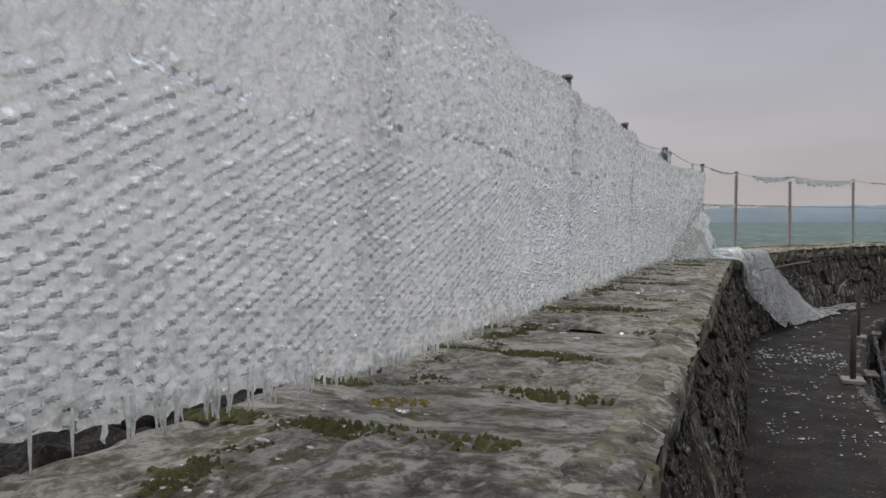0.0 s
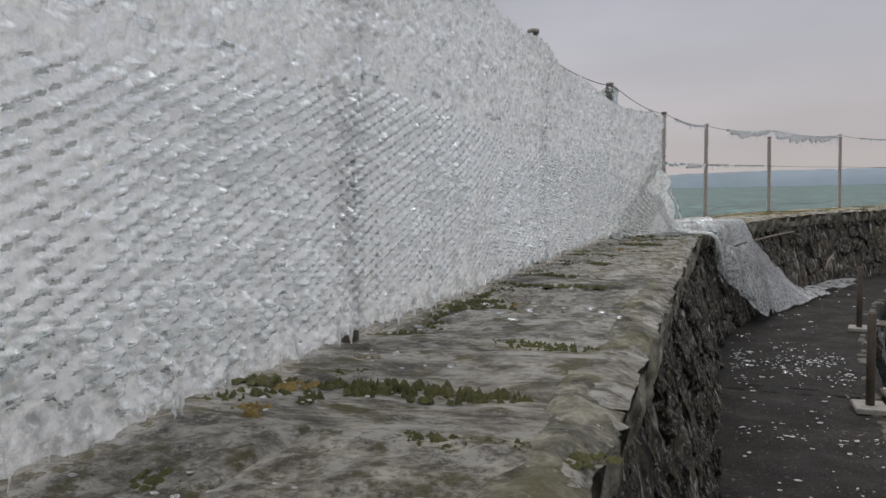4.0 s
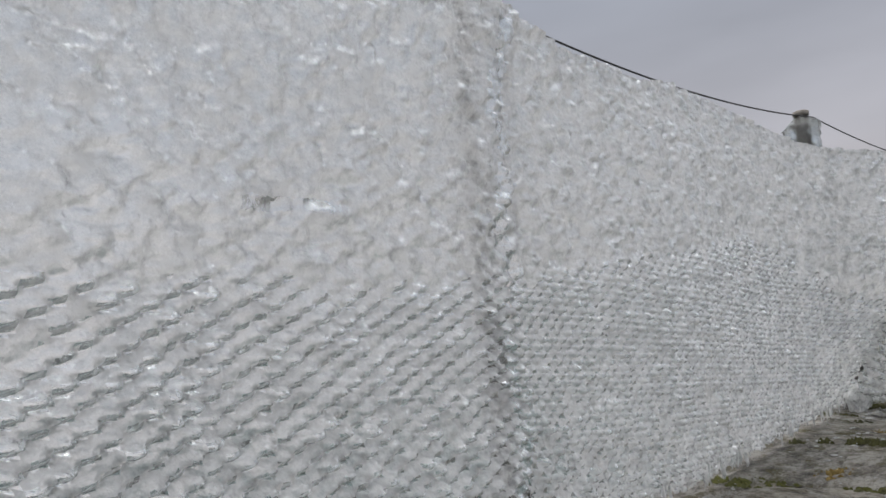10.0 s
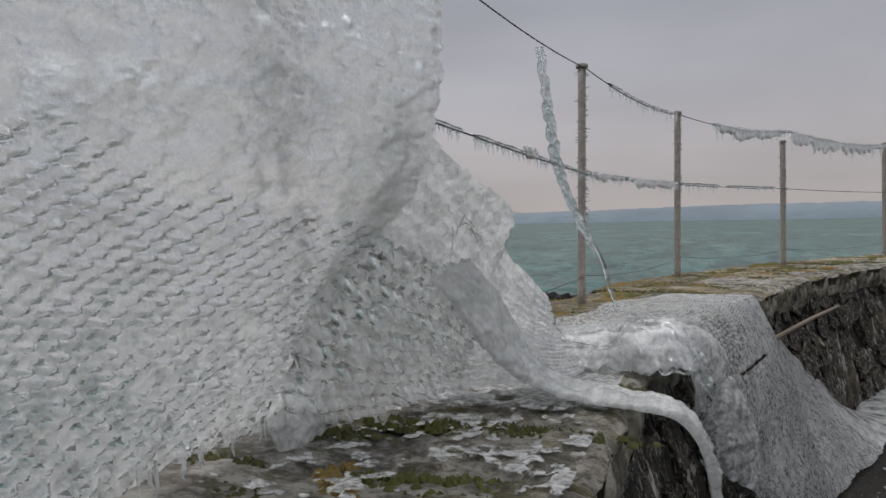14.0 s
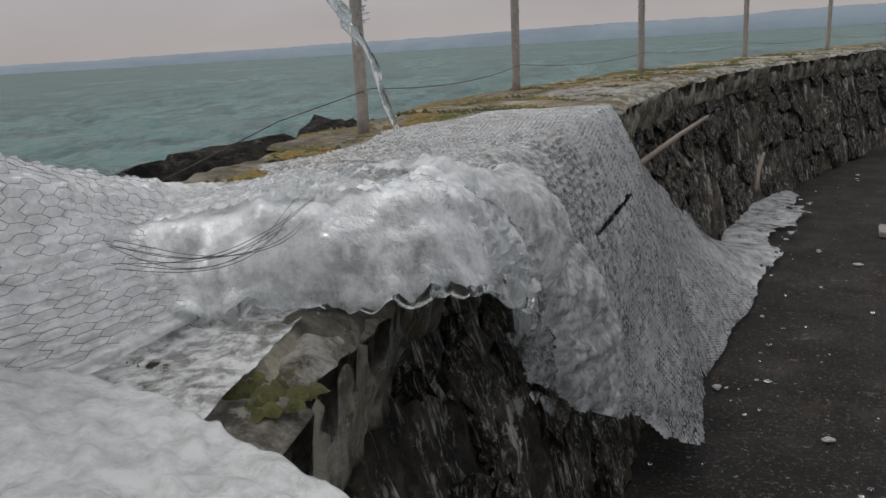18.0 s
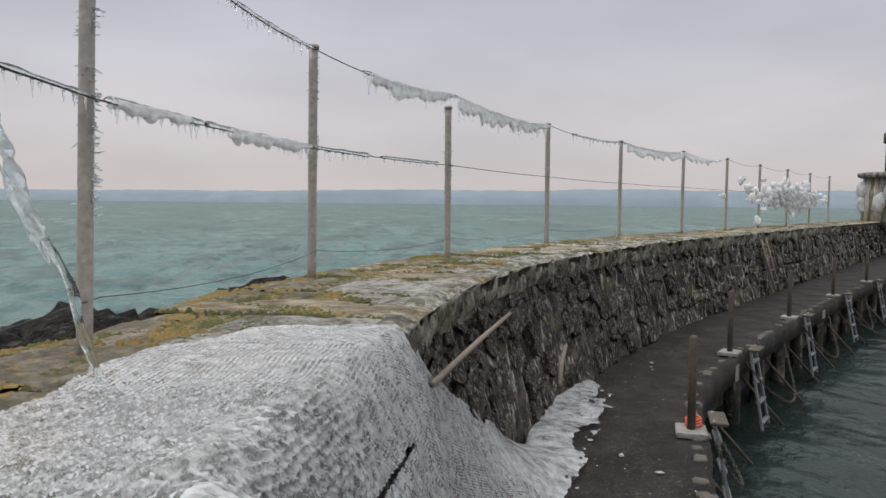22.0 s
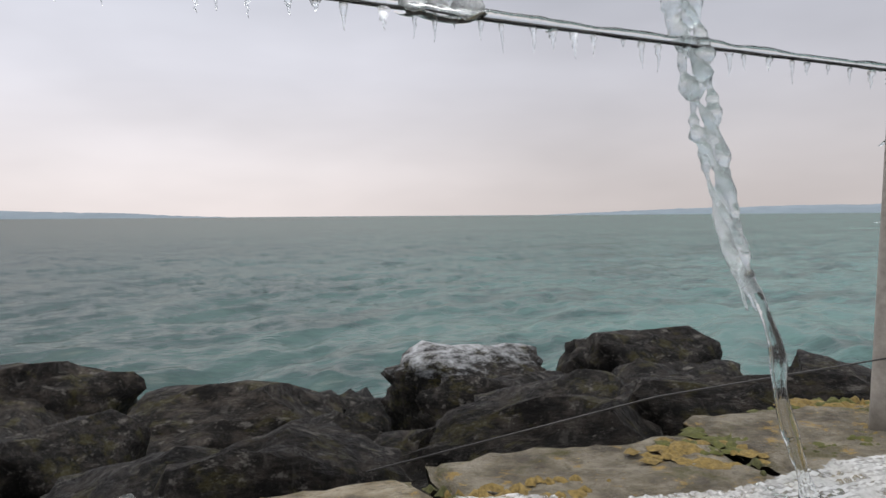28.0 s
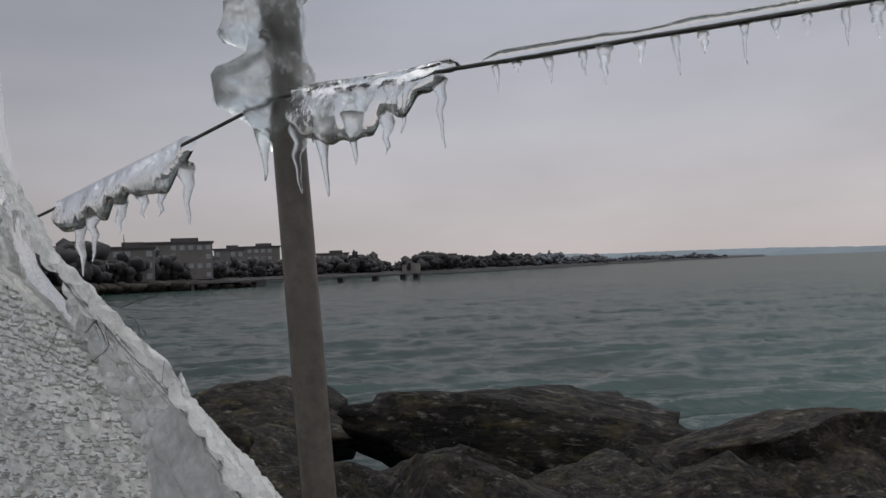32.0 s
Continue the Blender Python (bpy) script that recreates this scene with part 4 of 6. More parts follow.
def mound_weight(Y, T):
    w = np.exp(-((Y - 10.40) / 0.34) ** 2 - ((T - 0.68) / 0.24) ** 2) + 0.8 * np.exp(-((Y - 10.9) / 0.22) ** 2 - ((T - 0.92) / 0.16) ** 2)
    return w + 0.5 * (fnoise(Y * 4.5, T * 6, 61, 3) - 0.5)


def drape_surface(Y, T):
    P = drape_point(Y, T)
    N = sheet_normals(P)
    N *= np.sign(N[..., 2:3] + N[..., 0:1] + 1e-6)
    S = np.cumsum(np.linalg.norm(np.diff(P, axis=1, prepend=P[:, :1]), axis=-1), axis=1)
    dome, rv = hexcells(Y, S, 0.0235, 0.0205, 11, 0.013)
    dome2, rv2 = hexcells(Y, S, 0.0165, 0.0145, 14, 0.004)
    fine = np.clip((Y - 11.2 - 0.3 * (fnoise(Y * 5, S * 5, 71, 3) - 0.5)) / 0.05, 0, 1)
    dome, rv = dome * (1 - fine) + dome2 * fine, rv * (1 - fine) + rv2 * fine
    ground = np.clip((Y - 12.6) / 0.8, 0, 1)
    mw = mound_weight(Y, T)
    mm = np.clip((mw - 0.25) / 0.3, 0, 1)
    # ice swells on the wires and leaves a hollow in each cell
    soft = np.clip(fnoise(Y * 2.6, S * 2.6, 75, 3) * 3 - 0.7, 0.3, 1) * (1 - 0.85 * ground) * (1 - 0.95 * mm)
    disp = (0.0125 - 0.006 * fine) * (1 - dome ** 0.7 * (0.35 + 0.8 * rv)) * soft
    disp = disp + 0.05 * (fnoise(Y * 3, S * 3, 5, 3) - 0.4) + 0.0025 * fnoise(Y * 60, S * 60, 9, 2) * (1 - mm) * (1 - 0.5 * ground)
    lumps = 0.045 * np.abs(2 * fnoise(Y * 5, S * 6, 66, 3) - 1) + 0.03 * (1 - np.abs(2 * fnoise(Y * 13, S * 13, 68, 3) - 1)) ** 2
    # plates of broken ice frozen together
    d3, r3 = hexcells(Y, S, 0.075, 0.062, 77, 0.04)
    d5, r5 = hexcells(Y, S, 0.15, 0.12, 80, 0.07)
    d4, r4 = hexcells(Y, S, 0.034, 0.028, 78, 0.018)
    lumps = 0.55 * lumps + 0.016 * r5 * (0.6 + 0.4 * d5) + 0.010 * r3 * (0.4 + 0.6 * d3) + 0.010 * d4 * r4 ** 2 + 0.006 * fnoise(Y * 55, S * 55, 79, 3)
    disp = disp + mm * (0.065 * np.clip(mw, 0, 1.1) + lumps - 0.02)
    P = P + N * disp[..., None]
    P[..., 2] = np.maximum(P[..., 2], 0.012)
    hollow = (dome > 0.42 - 0.25 * rv + 0.12 * fine) & (soft * (0.35 + rv) > 0.34 - 0.16 * fine)
    return P, S, mm, hollow


def build_drape():
    net = tagged(new("fallen_net"), "collapsed iced netting draped over the wall and walkway", "iced netting")
    y = np.r_[np.arange(9.72, 13.0, 0.0042), np.arange(13.0, 16.3, 0.009)]
    t = np.linspace(0, 1, 310)
    Y, T = np.meshgrid(y, t, indexing="ij")
    P, S, mm, hollow = drape_surface(Y, T)
    f = grid_faces(len(y), len(t))
    # ragged margins, and the open crack in the crust
    edge = np.minimum(T, 1 - T) * S[:, -1:]
    keep = edge > np.where(T < 0.5, 0.14, 0.09 * np.clip((Y - 10.3) / 0.3, 0.2, 1) + 0.12 * np.clip((Y - 13.0) / 0.8, 0, 1)) * fnoise(Y * 6, T * 9, 21, 4) - 0.03 - 0.035 * np.clip((Y - 13.0) / 0.8, 0, 1)
    keep &= Y > np.interp(P[..., 0], [-0.6, -0.2, -0.05, 0.05, 0.3], [9.80, 9.95, 10.02, 10.08, 10.18]) + 0.05 * (fnoise(P[..., 0] * 14, T * 0, 29, 3) - 0.5)
    keep &= (16.25 - Y) > 0.9 * fnoise(Y * 3, T * 9, 25, 3)
    cz = 0.882 + 0.03 * (Y - 11.10) + 0.012 * (fnoise(Y * 9, Y * 0, 88, 3) - 0.5)
    cut = np.abs(drape_point(Y, T)[..., 2] - cz) < 0.0022 + 0.0030 * fnoise(Y * 16, Y * 0, 89, 2)
    keep &= ~(cut & (Y > 11.09) & (Y < 11.56) & (T > 0.4))
    for nm, mask, mat, lab in (("crust", (mm < 0.5) & (Y < 11.22), M_CRUST, "frosted honeycomb ice over the fallen netting"),
                               ("glassy_crust", (mm < 0.5) & (Y >= 11.2) & (Y < 13.3), M_GLASSY, "clear fine-meshed ice over the fallen netting"),
                               ("white_mound", (mm >= 0.46) & (Y < 13.3), M_MOUND, "heaped milky ice"),
                               ("ground_sheet", Y >= 13.28, M_SHEET, "thin ice sheet frozen to the walkway")):
        part_keep = keep & mask
        v, g = cut_mesh(P, f, part_keep)
        ob = solid(nm, v, g, mat, net, lab)
        if mat in (M_CRUST, M_GLASSY):
            ob.data.materials.append(M_PIT)
            ok = part_keep.reshape(-1)[f].all(axis=1)
            ob.data.polygons.foreach_set("material_index", hollow[:-1, :-1].ravel()[ok].astype(np.int32))
    # rolled lip along the hanging margin, dripping
    yy = np.arange(10.16, 11.75, 0.012)
    Q = drape_surface(np.stack([yy, yy], 1), np.stack([np.full_like(yy, 0.97), np.ones_like(yy)], 1))[0]
    rim = bez([(-0.52, 9.80, 1.13), (-0.40, 9.81, 1.13), (-0.26, 9.85, 1.128), (-0.19, 9.885, 1.125), (-0.10, 9.92, 1.118), (-0.04, 9.97, 1.108), (0.0, 10.02, 1.095), (0.025, 10.09, 1.07), (0.05, 10.21, 1.0), (0.035, 10.34, 0.93), (0.01, 10.46, 0.85)], np.linspace(0, 1, 170))
    tan = np.gradient(rim, axis=0)
    out = np.stack([tan[:, 1], -tan[:, 0], 0 * tan[:, 0]], -1)
    out /= np.linalg.norm(out, axis=1)[:, None] + 1e-9
    top = rim - 0.12 * out
    for i, p in enumerate(top):
        j = int(np.clip(np.searchsorted(y, p[1]), 0, len(y) - 1))
        top[i, 2] = P[j, int(np.argmin(np.abs(P[j, :, 0] - p[0]))), 2]
    top[:, 2] = np.clip(np.convolve(np.pad(top[:, 2], 9, mode="edge"), np.ones(19) / 19, mode="valid"), 1.0, 1.25) - 0.004
    k = np.linspace(0, 1, 18)
    K, I = np.meshgrid(k, np.linspace(0, 1.05, 170))
    bul = np.sin(np.pi * K ** 0.8) * 0.04 + 0.035 * (fnoise(I * 17, K * 2, 95, 3) - 0.5) + 0.012 * (fnoise(I * 60, K * 6, 96, 2) - 0.5)
    dm, rv = hexcells(I, K * 0.12, 0.045, 0.04, 99, 0.012)
    A = top[:, None] * (1 - K[..., None]) + rim[:, None] * K[..., None] + (bul + 0.016 * dm * rv)[..., None] * (0.7 * out + np.array([0, 0, 0.5]))[:, None]
    A[..., 2] -= K ** 3 * 0.07 * (fnoise(I * 26, K * 0, 97, 3) - 0.35)
    solid("front_apron", A.reshape(-1, 3), grid_faces(170, 18)[:, ::-1], M_MOUND, net, "milky rounded margin of the fallen sheet")
    for q, yy in ((A[:, -1], 9.0 + np.linspace(0, 1.0, 170)), (Q[24:, 0], yy[24:])):
        r = 0.004 + 0.018 * fnoise(yy * 22, yy * 0, 33, 3) ** 1.5
        wob = np.stack([0.012 * (fnoise(yy * 13, yy * 0, 35, 3) - 0.5), 0 * yy, 0.03 * (fnoise(yy * 10, yy * 0, 37, 3) - 0.5)], -1)
        v, g = tube(q + wob, r, 10)
        solid("dripping_lip", v, g, M_CLEAR, net, "rounded clear ice lip")
    return net


DRAPE = build_drape()

RIDGE = [(-0.50, 8.86, 1.84), (-0.46, 8.97, 1.74), (-0.37, 9.24, 1.60), (-0.405, 9.295, 1.53), (-0.405, 9.335, 1.495), (-0.385, 9.40, 1.455), (-0.37, 9.536, 1.385), (-0.43, 9.78, 1.31), (-0.64, 10.4, 1.17)]
SKIRT_FOOT = [(-0.80, 8.92, 1.12), (-0.68, 9.30, 1.12), (-0.57, 9.50, 1.13), (-0.43, 9.58, 1.13), (-0.345, 9.66, 1.125), (-0.31, 9.80, 1.12), (-0.29, 9.93, 1.11), (-0.21, 9.99, 1.11), (-0.24, 10.4, 1.13)]


def skirt_point(U, V):
    a, b = bez(SKIRT_FOOT, U), bez(RIDGE, U)
    w = np.stack([V ** 1.2, V ** 1.2, V ** 0.95], -1)
    p = a * (1 - w) + b * w
    sag = np.sin(np.pi * V) * np.sin(np.pi * np.clip(U, 0, 1))
    p[..., 0] -= 0.01 * sag
    p[..., 2] -= 0.015 * sag
    return p


def hex_wires(point, ulen, vlen, u0, u1, v0, v1, pitch, rad, rnd, skip=0.06):
    """Hexagonal wire netting laid over a sheet; lengths in metres give the cell size."""
    chunks = []
    dv, du = pitch / vlen, pitch * 1.15 / ulen
    rows, cols = int((v1 - v0) / (dv * 0.5)), int((u1 - u0) / du)
    segs = []
    for r in range(rows):
        for c in range(cols):
            o = 0.5 * (r % 2)
            u, v = u0 + (c + o) * du, v0 + r * dv * 0.5
            segs += [((u, v), (u + 0.32 * du, v)), ((u + 0.32 * du, v), (u + 0.5 * du, v + 0.5 * dv)), ((u, v), (u - 0.18 * du, v + 0.5 * dv))]
    segs = [s for s in segs if rnd.random() > skip]
    a = np.array([s[0] for s in segs])
    b = np.array([s[1] for s in segs])
    A, B = point(a[:, 0], a[:, 1]), point(b[:, 0], b[:, 1])
    d = B - A
    n1 = np.cross(d, np.array([0.3, 0.2, 1.0]))
    n1 /= np.linalg.norm(n1, axis=1)[:, None] + 1e-9
    n2 = np.cross(d, n1)
    n2 /= np.linalg.norm(n2, axis=1)[:, None] + 1e-9
    vs = []
    for base in (A, B):
        for k in range(3):
            t = 2 * math.pi * k / 3
            vs.append(base + rad * (math.cos(t) * n1 + math.sin(t) * n2))
    v = np.stack(vs, 1).reshape(-1, 3)
    base = (np.arange(len(A)) * 6)[:, None]
    f = np.concatenate([base + np.array([[k, (k + 1) % 3, 3 + (k + 1) % 3, 3 + k]]) for k in range(3)])
    return v, f


def skirt_disp(U, V):
    dome, rv = hexcells(U * 1.9, V * 0.62 + U * 0.2, 0.043, 0.034, 23, 0.006)
    early = np.clip((0.40 - U) / 0.1, 0, 1) * np.clip((0.75 - V) / 0.2, 0, 1)
    d = (0.006 + 0.008 * np.clip((0.62 - U) / 0.1, 0, 1)) * dome * (0.4 + rv) + 0.020 * early * dome * (0.3 + rv)
    return d + 0.03 * (fnoise(U * 8, V * 5, 3, 3) - 0.5) + 0.003 * fnoise(U * 70, V * 35, 6, 3), early


def skirt_normal(U, V):
    e = 0.004
    n = np.cross(skirt_point(np.minimum(U + e, 1), V) - skirt_point(np.maximum(U - e, 0), V), skirt_point(U, V + e) - skirt_point(U, np.maximum(V - e, 0)))
    n /= np.linalg.norm(n, axis=-1, keepdims=True) + 1e-9
    return n * np.sign(n[..., 0:1] + 1e-6)


def build_skirt():
    u, v = np.linspace(0, 1, 260), np.linspace(0, 1, 130)
    U, V = np.meshgrid(u, v, indexing="ij")
    P = skirt_point(U, V)
    disp, early = skirt_disp(U, V)
    P = P + skirt_normal(U, V) * disp[..., None]
    # a torn upper margin
    keep = V < 1.0 - 0.025 * fnoise(U * 16, U * 0, 83, 4)
    f = grid_faces(260, 130)
    for nm, mask, mat, lab in (("sagging_sheet", early < 0.6, M_SKIRT, "milky ice sheet sagging from the standing netting"), ("netting_foot", early > 0.4, M_NET, "frosted ice filling the netting's cells")):
        v, g = cut_mesh(P, f, keep & mask)
        ob = solid(nm, v, g, mat, DRAPE, lab)
        if mat is M_NET:
            # clear gaps between the beads
            dome, rv = hexcells(U * 1.9, V * 0.62 + U * 0.2, 0.043, 0.034, 23, 0.006)
            gap = (dome < 0.16 + 0.28 * rv) & (fnoise(U * 40, V * 16, 87, 2) > 0.36)
            ob.data.materials.append(M_NET_PANE)
            ob.data.polygons.foreach_set("material_index", gap[:-1, :-1].ravel()[(keep & mask).reshape(-1)[f].all(axis=1)].astype(np.int32))
    rnd = random.Random(3)

    def on_skirt(a, b):
        return skirt_point(a, b) + skirt_normal(a, b) * (0.03 * (fnoise(a * 8, b * 5, 3, 3) - 0.5) + 0.017)[..., None]
    v, f = hex_wires(on_skirt, 1.25, 0.85, 0.34, 0.78, 0.06, 0.96, 0.036, 0.00032, rnd, 0.2)
    tagged(solid("hex_wire", v, f, M_MESH, DRAPE, "dark hexagonal wire mesh"), kind="stuff")
    v, f = hex_wires(on_skirt, 1.25, 0.85, 0.04, 0.34, 0.1, 0.97, 0.036, 0.0003, rnd, 0.4)
    tagged(solid("hex_wire", v, f, M_MESH, DRAPE, "dark hexagonal wire mesh"), kind="stuff")

    def on_drape(a, b):
        p = drape_point(a, b)
        p[..., 2] += 0.036 + 0.014 * np.sin(a * 19) * np.sin(b * 11)
        p[..., 0] += 0.012
        return p
    v, f = hex_wires(on_drape, 0.5, 1.5, 10.0, 10.32, 0.45, 0.86, 0.022, 0.0004, rnd, 0.45)
    tagged(solid("hex_wire", v, f, M_MESH, DRAPE, "dark hexagonal wire mesh"), kind="stuff")
    # twisted selvedge rope of wire
    q = bez([(-0.58, 9.97, 1.17), (-0.40, 9.83, 1.20), (-0.26, 9.78, 1.20), (-0.22, 9.86, 1.20), (-0.20, 9.98, 1.22), (-0.18, 10.12, 1.225), (-0.22, 10.3, 1.21)], np.linspace(0, 1, 80))
    for k in range(8):
        t = np.linspace(0, 1, 80)
        w = np.stack([0.011 * np.sin(t * (9 + k) + k), 0.018 * np.cos(t * 7 + 2 * k), 0.010 * np.sin(t * 8 + 3 * k)], -1)
        v, f = tube(q + w, 0.0004, 4)
        solid("selvedge_wire", v, f, M_WIRE, DRAPE, "bunched wire selvedge")
    # the band of smooth ice that slides from the netting across the cap and over the brink
    t = np.linspace(0, 1, 230)
    front = bez([(-0.53, 9.17, 1.42), (-0.50, 9.18, 1.39), (-0.47, 9.21, 1.33), (-0.43, 9.27, 1.255), (-0.40, 9.34, 1.20), (-0.36, 9.395, 1.165), (-0.28, 9.41, 1.138), (-0.20, 9.405, 1.13), (-0.10, 9.39, 1.125), (-0.03, 9.39, 1.11),
                 (0.02, 9.41, 1.05), (0.045, 9.46, 0.95), (0.055, 9.53, 0.82)], t)
    back = bez([(-0.50, 9.22, 1.50), (-0.48, 9.25, 1.485), (-0.455, 9.29, 1.44), (-0.43, 9.37, 1.375), (-0.415, 9.48, 1.29), (-0.39, 9.60, 1.19), (-0.32, 9.66, 1.135), (-0.22, 9.63, 1.125), (-0.12, 9.57, 1.12), (-0.04, 9.52, 1.115),
                (0.015, 9.545, 1.05), (0.045, 9.61, 0.95), (0.055, 9.66, 0.82)], t)
    ang = np.linspace(0, 2 * np.pi, 72)
    T, A = np.meshgrid(t, ang, indexing="ij")
    mid, half = (front + back) / 2, (back - front) / 2
    tan = np.gradient(mid, axis=0)
    nrm = np.cross(tan, half)
    nrm /= np.linalg.norm(nrm, axis=1)[:, None] + 1e-9
    nrm *= np.where(nrm[:, 2:] + nrm[:, :1] < 0, -1, 1)
    ca, sa = np.cos(A), np.sin(A)
    arc = T * 1.5
    edge = 0.97 + 0.22 * (fnoise(arc * 18, ca + 5, 13, 4) - 0.5) + 0.14 * (fnoise(arc * 60, ca * 2 + 9, 17, 2) - 0.5)
    cell, rv = hexcells(arc, ca * 0.12, 0.045, 0.036, 41)
    thick = 0.012 * np.sign(sa) * np.abs(sa) ** 0.4 + np.where(sa > 0, 1, 0) * (0.030 * (fnoise(arc * 14, ca * 2 + 3, 27, 5) - 0.5) + 0.008 * cell * rv)
    thick = thick * np.interp(t, [0, 0.05, 0.9, 1], [0.4, 1, 1, 0.6])[:, None] * (1 - 0.75 * np.clip(ca, 0, 1) * np.interp(t, [0, 0.55, 0.7], [1, 1, 0])[:, None])
    P = mid[:, None] + (edge * ca)[..., None] * half[:, None] + thick[..., None] * nrm[:, None]
    foot = lump(ICO3[0], 77, 0.4) * np.array([0.05, 0.10, 0.09]) + np.array([-0.80, 9.02, 1.15])
    solid("foot_ice", foot, ICO3[1], M_NET, DRAPE, "frosted ice round the foot of the post")
    solid("rolled_band", P.reshape(-1, 3), grid_faces(230, 72), M_BAND, DRAPE, "smooth milky band of ice sliding over the brink")


build_skirt()


def build_cap_glaze():
    """Thin broken glaze on the capstones round the sliding band."""
    u, w = np.linspace(-0.74, -0.19, 180), np.linspace(8.7, 10.05, 300)
    X, Y = np.meshgrid(u, w, indexing="ij")
    n = fnoise(X * 9, Y * 9, 131, 4)
    Z = WALL_Z + 0.008 + 0.02 * np.clip(n - 0.42, 0, 1) + 0.006 * fnoise(X * 50, Y * 50, 133, 2)
    P = np.stack([X, Y, Z], -1)
    near = np.exp(-((Y - 9.7) / 0.28) ** 2) + 0.35 * np.exp(-((Y - 9.25) / 0.3) ** 2)
    v, g = cut_mesh(P, grid_faces(180, 300)[:, ::-1], n + 0.3 * near + 0.7 * (fnoise(X * 34, Y * 34, 135, 4) - 0.5) > 0.62)
    tagged(solid("cap_glaze", v, g, M_CRUST, DRAPE, "thin broken glaze frozen to the capstones"), kind="stuff")


build_cap_glaze()


# ---- boulders on the lake side ----
def build_boulders():
    rnd = random.Random(12)
    meshes = [rock_mesh("boulder", 200 + k, ICO4, 0.36, M_BOULDER) for k in range(9)]
    hero = [(-6.3, 4.2, -0.08, 1.45, 0.50, 0.85), (-6.6, 7.1, -0.08, 1.95, 0.50, 0.9), (-6.3, 9.75, -0.04, 1.15, 0.56, 0.85), (-5.5, 11.5, -0.16, 1.05, 0.44, 0.75),
            (-5.6, 13.6, -0.12, 0.9, 0.46, 0.7), (-4.9, 15.2, 0.05, 0.8, 0.5, 0.65), (-4.4, 7.6, -0.02, 1.05, 0.42, 0.6), (-4.3, 9.2, 0.0, 0.75, 0.4, 0.55),
            (-6.0, 1.6, -0.05, 1.2, 0.5, 0.8), (-4.2, 5.9, 0.0, 0.95, 0.42, 0.6)]

    def place(x, y, z, a, b, c, me, turn):
        ob = tagged(new("boulder", me), "dark wet boulder of the breakwater, lichen-flecked", "boulder", "boulders along the lake side of the wall")
        ob.matrix_basis = Matrix.Translation((x, y, z)) @ Matrix.Rotation(turn, 4, 'Z') @ Matrix.Diagonal((a, c, b, 1))
        return ob

    for k, (x, y, z, a, b, c) in enumerate(hero):
        me = meshes[k % 9]
        if k == 4:
            me = me.copy()
            me.materials[0] = M_BOULDER_RIME
        ob = place(x, y, z, a, b, c, me, rnd.uniform(1.45, 1.75))
        if k == 4:
            tagged(ob, "dark boulder with its crown crusted in white frozen spray")
    for k, (x, y, z, a) in enumerate(((-1.38, 10.75, 0.80, 0.42), (-1.34, 11.5, 0.80, 0.50), (-1.30, 12.3, 0.82, 0.52), (-1.10, 13.0, 0.80, 0.46))):
        place(x, y, z, a, 0.25, 0.3, meshes[(k * 2 + 1) % 9], 1.5 - 0.12 * k)
    for row, (off, z, size) in enumerate(((0.45, 0.62, 0.42), (1.3, 0.42, 0.52), (2.3, 0.22, 0.62), (3.4, 0.0, 0.75), (4.5, -0.25, 0.8), (5.5, -0.6, 0.8))):
        i = 40 + rnd.randrange(20)
        while i < len(INNER) - 10:
            q = wall_at(i, WIDTH[i] + off + rnd.uniform(-0.2, 0.2), z + rnd.uniform(-0.12, 0.12))
            a = size * rnd.uniform(0.75, 1.25)
            if not any(abs(q[0] - h[0]) < 0.7 * h[3] and abs(q[1] - h[1]) < 0.7 * h[3] for h in hero):
                place(q[0], q[1], q[2] - 0.05, a, a * rnd.uniform(0.5, 0.7), a * rnd.uniform(0.65, 0.95), rnd.choice(meshes), rnd.uniform(0, 6.3))
            i += int(a * rnd.uniform(1.35, 1.75) / 0.05)


build_boulders()


# ---- icicles, rime and hanging ice ----
def icicle_mesh(seed):
    rnd = random.Random(seed)
    n = 7
    z = np.linspace(0, -1, n)
    r = 0.16 * (1 - np.linspace(0, 1, n) ** 0.8) + 0.012
    r *= 1 + 0.25 * np.array([rnd.uniform(-1, 1) for _ in range(n)])
    x = 0.05 * np.array([rnd.uniform(-1, 1) for _ in range(n)])
    v, f = tube(np.stack([x, x[::-1] * 0.6, z], -1), r, 7)
    me = mesh_from("icicle", v, f)
    me.materials.append(M_CLEAR)
    return me


ICICLES = [icicle_mesh(300 + k) for k in range(6)]


def hang_icicle(p, length, fat, parent, rnd):
    ob = new("icicle", rnd.choice(ICICLES))
    ob.parent = parent
    ob.matrix_basis = Matrix.Translation(p) @ Matrix.Rotation(rnd.uniform(0, 6.3), 4, 'Z') @ Matrix.Rotation(rnd.uniform(-0.12, 0.12), 4, 'X') @ Matrix.Diagonal((fat, fat, length, 1))


def along(path, y0, y1, n):
    y = np.linspace(y0, y1, n)
    return np.stack([np.interp(y, path[:, 1], path[:, 0]), y, np.interp(y, path[:, 1], path[:, 2])], -1)


